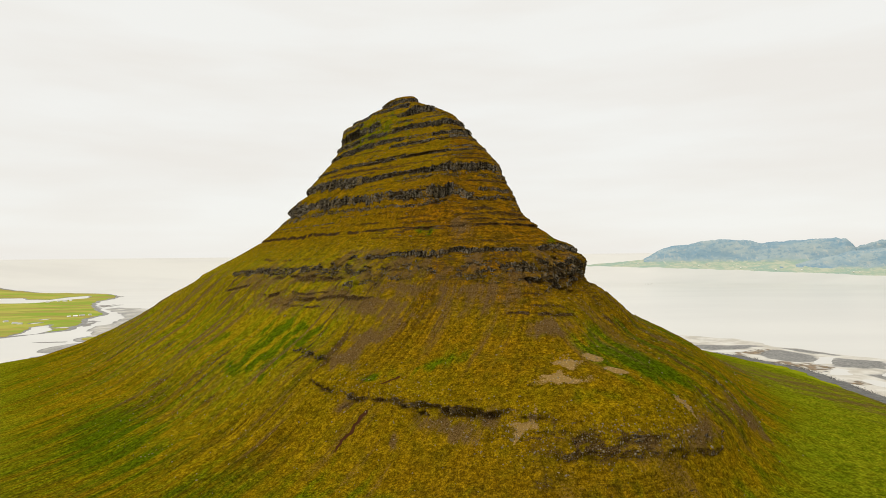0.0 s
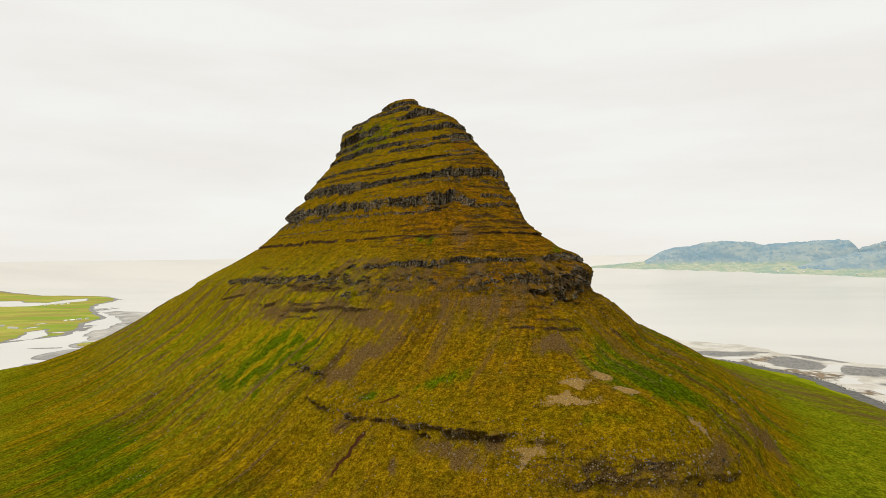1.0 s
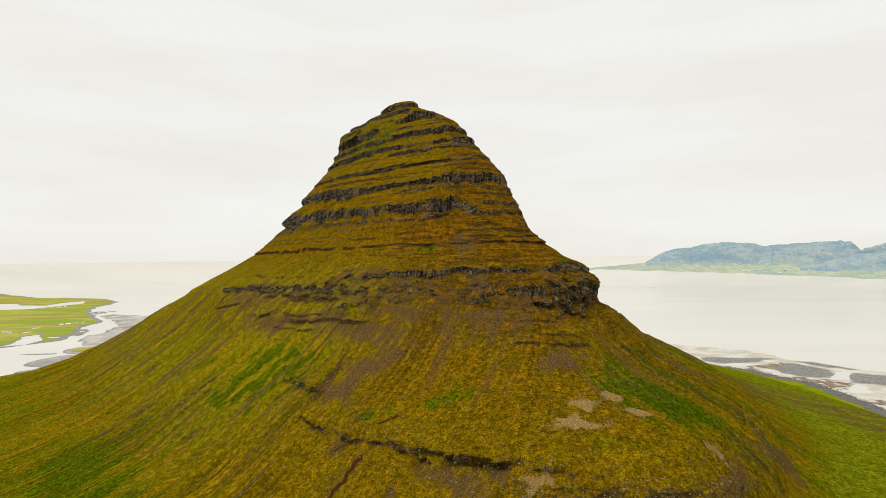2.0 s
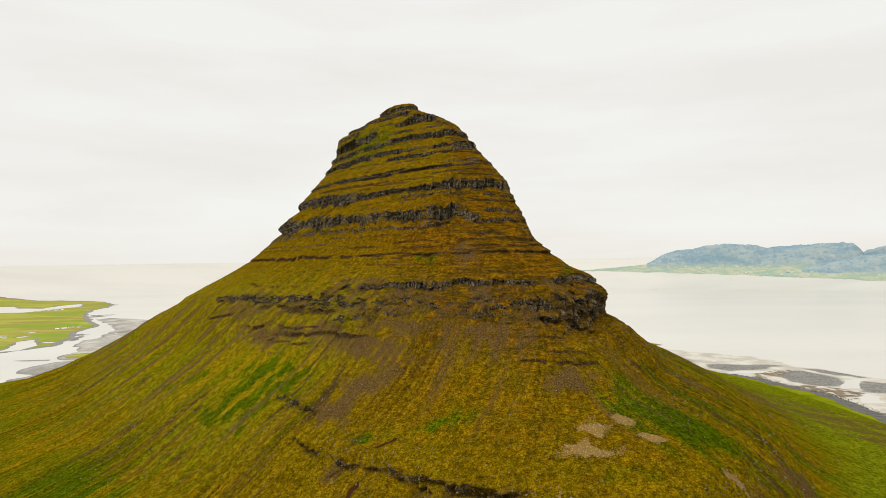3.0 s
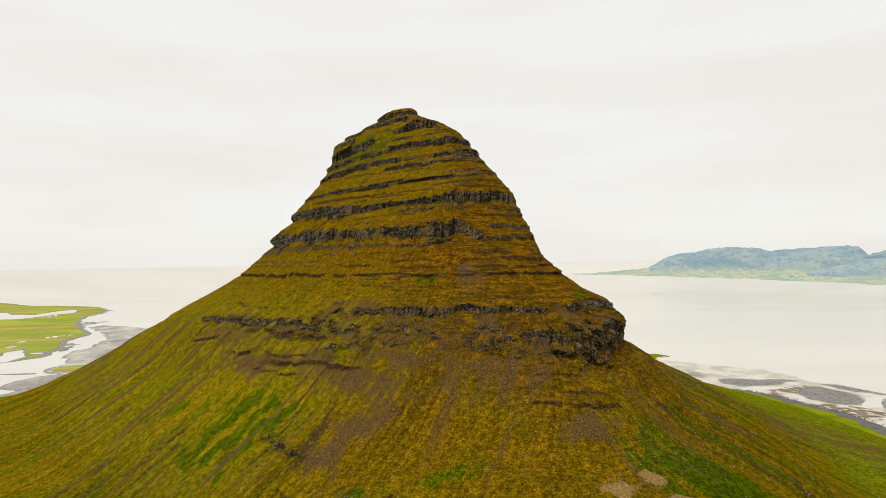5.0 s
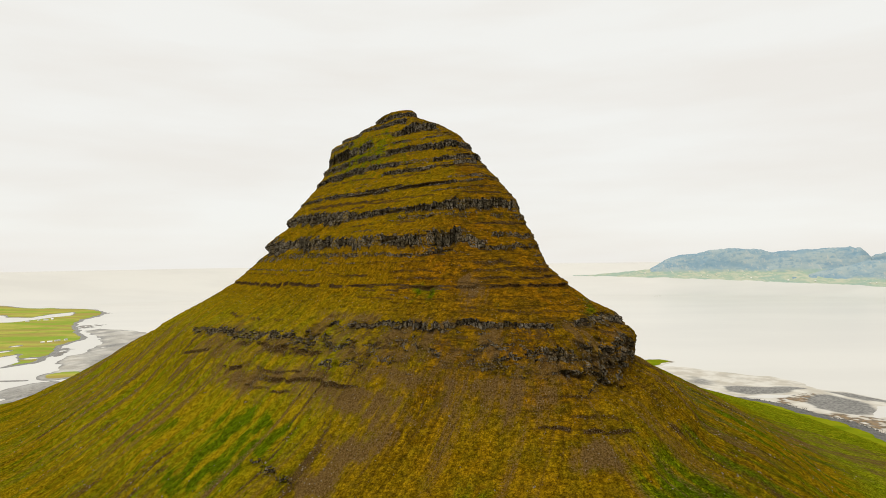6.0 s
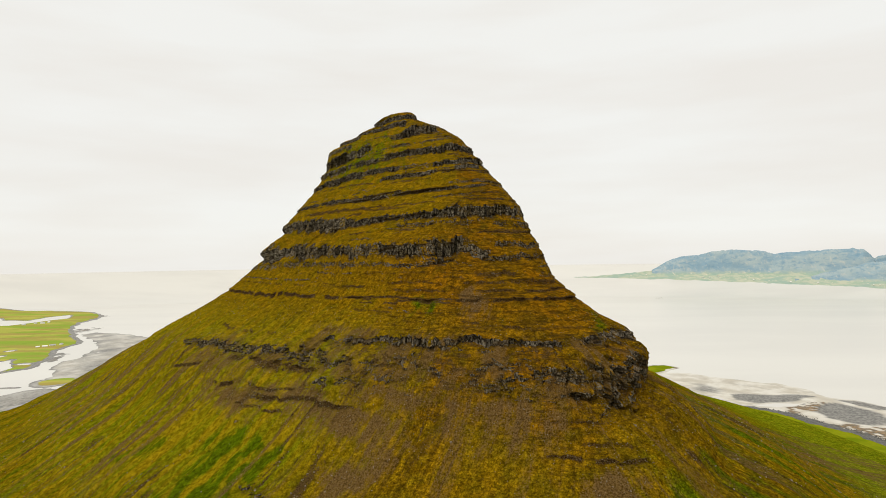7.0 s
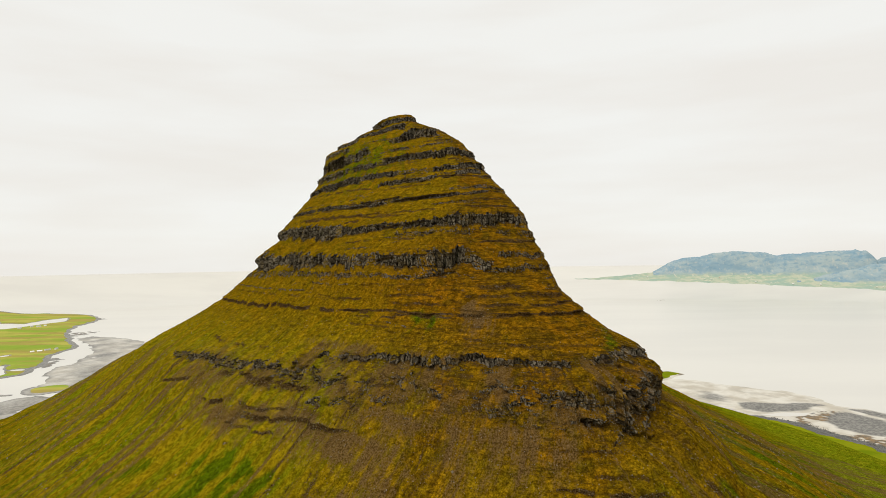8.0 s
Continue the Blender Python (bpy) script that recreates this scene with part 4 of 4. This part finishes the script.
wx, wy = gx + (rough(gx / 70, gy / 70, 81, 4) - 0.5) * 40, gy + (rough(gx / 70, gy / 70, 85, 4) - 0.5) * 40
land = inside(wx, wy, PENINSULA)
flat = inside(wx, wy, FLATS)
lagoon = inside(wx, wy, LAGOON)
pond = np.maximum(inside(wx, wy, POND), 14 - np.hypot((gx + 1132) / 1.3, gy - 1665))
pond = np.maximum(pond, np.maximum(12 - np.hypot(gx + 1300, (gy - 1790) / 1.6), 11 - np.hypot(gx + 1350, (gy - 1900) / 1.4)))
near = most(blob(wx, wy, -890, 1425, 60, 60), blob(wx, wy, -860, 1290, 55, 80), blob(wx, wy, -810, 1180, 45, 70), 0.8 * blob(wx, wy, -970, 1370, 48, 14))
pools = rough(gx / 34, gy / 60, 91, 4)
gz = np.clip(land * 0.05, -1.5, 3.0)
gz = np.maximum(gz, np.clip(flat * 0.03, -1.5, 0.5) + (pools - 0.62) * 1.1)
gz = np.maximum(gz, near * 2.2 - 0.7)
gz = np.minimum(gz, np.clip(-lagoon * 0.08, -1.2, 5))
gz = np.minimum(gz, np.clip(-pond * 0.15, -1.2, 5))
grassy = smooth(land, 14, 26) * smooth(-lagoon, 3, 14) * smooth(-pond, 2, 9)
grassy = np.maximum(grassy, 1.3 * blob(wx, wy, -888, 1432, 46, 50))
sandy = np.maximum(smooth(flat, -12, 16) * (0.02 + 0.75 * rough(gx / 50, gy / 90, 93, 3)) * (1 - smooth(land, 0, 10)), 0.35 * smooth(near, 0.2, 0.5))
tips = most(blob(wx, wy, -1470, 2440, 60, 90), 0.8 * blob(wx, wy, -1745, 3030, 22, 60), 0.8 * strip(wx, wy, -1150, 1850, -1085, 1700, 14)) * smooth(rough(gx / 14, gy / 20, 97, 2), 0.4, 0.6)
gz = np.maximum(gz, tips * 1.5 - 0.4)
gz = gz + np.clip(gz, 0, 1) * (rough(gx / 40, gy / 40, 95, 3) - 0.5) * 0.8 + sea_level(gx, gy) - 25 * smooth(np.hypot(gx, gy - 60), 4420, 4560)
tagged(new("ground", mesh_of("ground", np.stack([gx, gy, gz], -1).reshape(-1, 3), grid_faces(*gx.shape)[:, ::-1], LOW,
       [("grass", grassy.ravel()), ("sand", sandy.ravel()), ("weed", (0.7 * tips).ravel())])), "green coastal plain with grey beaches and tidal sand", "ground", kind="structure")

# the plain that the mountain rises from, on the landward side
gx, gy = np.meshgrid(np.arange(-2600, 1300, 50.0), np.arange(-3200, 260, 50.0), indexing="ij")
gz = 4 + 5 * rough(gx / 300, gy / 300, 99, 3) - 9 * smooth(gy, 60, 250) - 34 * smooth(np.abs(gx + 650), 1500, 1900) - 30 * smooth(-gy, 2700, 3100)
tagged(new("ground_landward", mesh_of("ground_landward", np.stack([gx, gy, gz], -1).reshape(-1, 3), grid_faces(*gx.shape)[:, ::-1], LOW,
       [("grass", np.ones(gx.size)), ("sand", np.zeros(gx.size)), ("weed", np.zeros(gx.size))])), "green grassy plain at the foot of the mountain", "ground", kind="structure")

# the tidal shore on the fjord side
SHORE_Y = (500, 752, 833, 901, 944, 991, 1022, 1056, 1103, 1143, 1208, 1267, 1340)
SHORE_X = (548, 545, 550, 556, 560, 556, 545, 528, 519, 489, 461, 431, 380)
gx, gy = np.meshgrid(np.arange(280, 900, 3.0), np.arange(500, 1640, 3.5), indexing="ij")
wx, wy = gx + (rough(gx / 40, gy / 40, 101, 3) - 0.5) * 22, gy + (rough(gx / 40, gy / 40, 105, 3) - 0.5) * 22
edge = np.interp(gy, SHORE_Y, SHORE_X) - gx + (rough(gx / 25, gy / 25, 109, 3) - 0.5) * 14
TIDE = [(380, 1340), (440, 1470), (503, 1462), (545, 1400), (635, 1345), (662, 1280), (660, 1225), (700, 1205), (725, 1140), (770, 1075), (810, 980), (830, 880), (830, 560), (480, 560), (460, 1100), (400, 1250)]
tide = inside(wx, wy, TIDE)
lie, cross = (gy - 1000) * 0.80 - (gx - 600) * 0.60, (gx - 600) * 0.80 + (gy - 1000) * 0.60
streak_ = rough(lie / 90, cross / 16, 111, 4)
DARK_SAND = ([(500, 1250), (586, 1243), (634, 1233), (585, 1194), (510, 1188), (488, 1215)], [(590, 1148), (634, 1182), (668, 1126), (649, 1062), (626, 1041), (584, 1053), (566, 1089)],
             [(655, 1205), (692, 1186), (722, 1108), (699, 1116), (676, 1136)], [(648, 1052), (693, 1088), (752, 1042), (703, 965), (672, 990), (641, 1006)], [(640, 930), (720, 960), (790, 900), (760, 800), (660, 840)])
dark = most(*[smooth(inside(wx, wy, corners), -9, 9) for corners in DARK_SAND], blob(gx, gy, 597, 1378, 42, 8), 0.7 * blob(gx, gy, 470, 1300, 30, 45))
inlet = most(smooth(inside(wx, wy, [(672, 1098), (692, 1095), (648, 1027), (620, 1030)]), -6, 5), smooth(inside(wx, wy, [(632, 990), (646, 969), (622, 938), (594, 943)]), -6, 5), blob(wx, wy, 535, 1172, 50, 9), blob(wx, wy, 700, 930, 40, 16), blob(wx, wy, 625, 850, 18, 55))
rocks = smooth(edge, -24, -5) * (0.4 + 1.3 * rough(gx / 5, gy / 5, 115, 3)) * (1 - smooth(gy, 1120, 1190))
WEEDS = ([(542, 1153), (598, 1178), (632, 1186), (585, 1132), (530, 1102)], [(550, 1043), (591, 1047), (617, 1025), (633, 993), (602, 966), (578, 978)], [(576, 872), (606, 886), (608, 858), (588, 850)])
reef = most(*[smooth(inside(wx, wy, corners), -6, 6) for corners in WEEDS], 0.8 * strip(gx, gy, 430, 1555, 498, 1508, 10)) * smooth(rough(gx / 8, gy / 8, 117, 3), 0.38, 0.52)
gz = np.clip(tide * 0.03 - 0.3, -1.2, 0.14) - inlet * 0.6 + rocks * 1.6 + reef * 1.3 + (streak_ - 0.5) * 0.30
spit = inside(wx, wy, [(390, 1360), (410, 1500), (448, 1552), (486, 1556), (500, 1508), (468, 1484), (432, 1440)])
gz = np.maximum(gz, np.clip(spit * 0.1, -1, 2.5)) + SEA_Z
hard = smooth(rocks + reef, 0.2, 0.5)
light_ = np.clip(0.92 - 0.95 * dark + (streak_ - 0.5) * 0.9, 0, 1.1)
tagged(new("shore", mesh_of("shore", np.stack([gx, gy, gz], -1).reshape(-1, 3), grid_faces(*gx.shape)[:, ::-1], LOW,
       [("grass", np.maximum(smooth(spit, 6, 16), smooth(edge, 3, 10)).ravel()), ("sand", (light_ * (1 - hard)).ravel()), ("weed", (reef * 1.1).ravel()), ("stony", smooth(rocks, 0.15, 0.4).ravel()), ("vivid", np.ones(gx.size))])), "wet tidal sand flats with dark rocks and seaweed", "shore", kind="structure")

# ---- land across the fjord ----
az = np.radians(np.linspace(10.8, 46, 420))
dr = np.linspace(0, 1, 46)
DA, DR = np.meshgrid(az, dr, indexing="ij")
deg = np.degrees(DA)
coast = np.interp(deg, (10.8, 14, 20, 28, 36, 46), (4610, 4590, 4540, 4440, 4340, 4250)) + (rough(deg * 1.4, 0 * deg, 121, 3) - 0.5) * 40
taper = 0.02 + 0.98 * np.interp(deg, (10.8, 12.5, 14, 18, 24, 30), (0, 0.06, 0.18, 0.58, 0.9, 1))
R_ = coast + DR * (4900 - coast) * taper
fx, fy = R_ * np.sin(DA), 60 + R_ * np.cos(DA)
fz = sea_level(fx, fy) - 3 + 5 * smooth(DR, 0, 0.05) + rough(deg * 3, DR * 6, 131, 3) * 12 * smooth(DR, 0.05, 0.5) * taper
fz = fz - 6 * (1 - smooth(rough(deg * 2.2, DR * 2, 133, 2), 0.3, 0.42)) * (1 - smooth(deg, 11.5, 13.5))
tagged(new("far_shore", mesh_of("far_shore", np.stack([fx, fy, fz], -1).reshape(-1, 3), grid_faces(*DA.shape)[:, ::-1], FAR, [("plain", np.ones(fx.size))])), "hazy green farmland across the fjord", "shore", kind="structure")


def far_ridge(label, a0, a1, r0, r1, heights, seed, crest=0.62):
    """A far mountain between two bearings; heights: bearing and height of its skyline."""
    a = np.radians(np.linspace(a0, a1, 340))
    q = np.linspace(0, 1, 60)
    A, Q = np.meshgrid(a, q, indexing="ij")
    dg = np.degrees(A)
    r = r0 + Q * (r1 - r0)
    x, y = r * np.sin(A), 60 + r * np.cos(A)
    sky = np.interp(dg, [h[0] for h in heights], [h[1] for h in heights]) + (rough(dg * 3, 0 * dg, seed + 3, 4) - 0.5) * 9
    shape = smooth(Q, 0, crest) * (1 - 0.9 * smooth(Q, 0.75, 1.0))
    gully = rough(dg * 1.1 + Q * 1.2, Q * 3.2 - dg * 0.3, seed, 5)
    base = sea_level(x, y) - 4
    z = base + (sky - base) * shape + (gully - 0.5) * 90 * shape * (1 - shape) * 2.4 + (rough(dg * 8, Q * 14, seed + 7, 3) - 0.5) * 8 * shape
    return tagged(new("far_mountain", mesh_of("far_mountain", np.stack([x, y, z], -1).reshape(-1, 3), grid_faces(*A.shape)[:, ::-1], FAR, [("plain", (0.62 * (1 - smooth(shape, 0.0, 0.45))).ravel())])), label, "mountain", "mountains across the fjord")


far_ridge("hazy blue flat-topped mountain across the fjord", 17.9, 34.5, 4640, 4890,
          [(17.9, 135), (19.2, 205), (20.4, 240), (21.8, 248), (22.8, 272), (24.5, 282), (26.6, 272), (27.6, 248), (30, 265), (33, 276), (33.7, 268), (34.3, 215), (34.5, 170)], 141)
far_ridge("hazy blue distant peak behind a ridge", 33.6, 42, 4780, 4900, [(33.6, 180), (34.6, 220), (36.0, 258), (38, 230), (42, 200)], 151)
far_ridge("hazy pale green foothill below hazy blue mountains", 29.0, 42, 4480, 4720, [(29.0, 75), (31, 120), (33, 160), (34, 182), (36, 200), (39, 195), (42, 160)], 161)

# ---- loose stones ----
GOLD = (1 + 5 ** 0.5) / 2
ICO_V = np.array([(-1, GOLD, 0), (1, GOLD, 0), (-1, -GOLD, 0), (1, -GOLD, 0), (0, -1, GOLD), (0, 1, GOLD), (0, -1, -GOLD), (0, 1, -GOLD), (GOLD, 0, -1), (GOLD, 0, 1), (-GOLD, 0, -1), (-GOLD, 0, 1)]) / 1.9
ICO_F = np.array([(0, 11, 5), (0, 5, 1), (0, 1, 7), (0, 7, 10), (0, 10, 11), (1, 5, 9), (5, 11, 4), (11, 10, 2), (10, 7, 6), (7, 1, 8), (3, 9, 4), (3, 4, 2), (3, 2, 6), (3, 6, 8), (3, 8, 9), (4, 9, 5), (2, 4, 11), (6, 2, 10), (8, 6, 7), (9, 8, 1)])
dice = np.random.RandomState(5)


def stone_shape():
    v = ICO_V * (0.75 + 0.5 * dice.rand(12, 1)) * np.array([1.0, 0.8, 0.62]) * (0.8 + 0.4 * dice.rand(3))
    turn = Euler(tuple(dice.rand(3) * 6.28)).to_matrix()
    return v @ np.array(turn) * np.array([1, 1, 0.8])


facing = (np.abs(P) < 1.5) & (H > 22) & (H < 430)
chance = facing * (0.035 + 0.10 * blob(X, H, -260, 28, 120, 26) + 0.5 * np.clip(SCREE - 0.3, 0, 1) + 0.9 * (PALE > 0.3) + 1.0 * blob(X, H, 80, 68, 90, 14) + 0.7 * blob(X, H, -50, 78, 80, 12) + 0.10 * (H > 120) * (H < 200) + 0.5 * (SOIL_SHADE > 0.4) * (H < 165))
chance = (chance / chance.sum()).ravel()
spots = dice.choice(chance.size, 15000, p=chance)
px, py, pz = X.ravel()[spots], Y.ravel()[spots], Z.ravel()[spots]
sizes = 0.22 + 0.80 * dice.rand(15000) ** 2.6 * np.where(pz > 110, 0.5, 1.0)
vs = np.concatenate([stone_shape() * r + (a, b, c + 0.15 * r) for a, b, c, r in zip(px, py, pz, sizes)])
fs = (ICO_F[None] + 12 * np.arange(15000)[:, None, None]).reshape(-1, 3)
tagged(new("scattered_stones", mesh_of("scattered_stones", vs, fs, STONE, (), False)), "small pale stones strewn over turf and scree", "stones", kind="stuff")

shapes = [mesh_of("boulder", stone_shape(), ICO_F, STONE, (), False) for _ in range(8)]
spots = dice.choice(chance.size, 150, p=chance)
for n, k in enumerate(spots):
    ob = tagged(new("boulder", shapes[n % 8]), "weathered grey-brown boulder lying on the turf", "boulder", "loose boulders on the mountainside")
    r = (0.6 + 1.0 * dice.rand() ** 2) * (0.7 if Z.ravel()[k] > 110 else 1.0)
    ob.location = (X.ravel()[k], Y.ravel()[k], Z.ravel()[k] + 0.12 * r)
    ob.scale = (r, r, r)
    ob.rotation_euler = (0, 0, dice.rand() * 6.28)


# dark boulders along the beach
n = 5000
by_ = 560 + 590 * dice.rand(n)
bx_ = np.interp(by_, SHORE_Y, SHORE_X) + dice.randn(n) * 6 + 11
r_ = 0.35 + 0.8 * dice.rand(n) ** 3
vs = np.concatenate([stone_shape() * r + (x, y, SEA_Z + 0.9) for x, y, r in zip(bx_, by_, r_)])
fs = (ICO_F[None] + 12 * np.arange(n)[:, None, None]).reshape(-1, 3)
tagged(new("beach_boulders", mesh_of("beach_boulders", vs, fs, DARK_STONE, (), False)), "dark wet boulders along the tide line", "stones", kind="stuff")


# ---- farm buildings ----
def farmhouse(x, y, z, long, wide, high, turn, roof_material, label, group="farm buildings on the plain"):
    house = tagged(new("farmhouse"), label, "house", group)
    a, b = long / 2, wide / 2
    body = [(sx_ * a, sy_ * b, k) for k in (-1.5, high) for sx_, sy_ in ((-1, -1), (1, -1), (1, 1), (-1, 1))] + [(-a, 0, high + wide * 0.38), (a, 0, high + wide * 0.38)]
    me = bpy.data.meshes.new("wall")
    me.from_pydata(body, [], [(0, 1, 5, 4), (2, 3, 7, 6), (1, 2, 6, 9, 5), (3, 0, 4, 8, 7)])
    me.materials.append(WHITEWASH)
    new("wall", me).parent = house
    for s_ in (-1, 1):
        e = 0.5
        low, top = (s_ * (b + e), high - e * 0.76 + 0.05), (0, high + wide * 0.38 + 0.05)
        pts = [(xx, q[0], q[1] + up) for up in (0, 0.25) for xx, q in ((-a - e, low), (a + e, low), (a + e, top), (-a - e, top))]
        me = bpy.data.meshes.new("roof_slope")
        me.from_pydata(pts, [], [(0, 1, 2, 3), (4, 5, 6, 7), (0, 1, 5, 4), (1, 2, 6, 5), (2, 3, 7, 6), (3, 0, 4, 7)])
        me.materials.append(roof_material)
        new("roof_slope", me).parent = house
    house.matrix_world = pose(x, y, z, 0, 0, turn) @ Matrix.Diagonal((0.68, 0.68, 0.68, 1))
    return house


for x, y, long, wide, high, turn, roof in ((-1817, 2695, 26, 11, 4.5, 10, ROOFING), (-1845, 2690, 16, 10, 4, 80, ROOFING), (-1812, 2728, 14, 9, 5, 20, WHITEWASH), (-1860, 2640, 22, 10, 4, 5, ROOFING)):
    farmhouse(x, y, SEA_Z + 2.4, long, wide, high, turn, roof, "white farmhouse with a low gabled roof on green fields")
for x, y, long, wide, high, turn, roof in ((-1283, 1990, 24, 9, 4, 55, ROOFING), (-1290, 1965, 20, 9, 4, 35, WHITEWASH), (-1270, 2012, 14, 9, 4.5, 75, ROOFING), (-1306, 1955, 15, 8, 3.5, 48, WHITEWASH)):
    farmhouse(x, y, SEA_Z + 2.4, long, wide, high, turn, roof, "long white farm building near the grey beach")
for x, y, turn in ((-1313, 1741, 8), (-1340, 1756, 15), (-1408, 1808, 70)):
    farmhouse(x, y, SEA_Z + 2.4, 20, 11, 4, turn, ROOFING, "pale farm shed on the grassy plain")
for bearing, r in ((22.1, 4580), (22.6, 4575), (23.3, 4600), (28.7, 4470), (30.6, 4460), (34.2, 4420), (34.6, 4425), (17.4, 4640), (26.0, 4520)):
    a = radians(bearing)
    x, y = r * math.sin(a), 60 + r * math.cos(a)
    farmhouse(x, y, float(sea_level(x, y)) + 7, 13, 8, 4, 12 * bearing, RED_ROOF if r == 4600 else WHITEWASH, "tiny white farmhouse on the far shore", "farms across the fjord")

# a low skerry in the fjord
v = np.concatenate([stone_shape() * (r, r * 0.6, 1.3) + (x, y, float(sea_level(x, y)) + 0.3) for x, y, r in ((1240, 3800, 12), (1262, 3806, 9), (1222, 3797, 7))])
f = (ICO_F[None] + 12 * np.arange(3)[:, None, None]).reshape(-1, 3)
tagged(new("skerry", mesh_of("skerry", v, f, STONE, (), False)), "low dark rocks awash in the fjord", "rock")
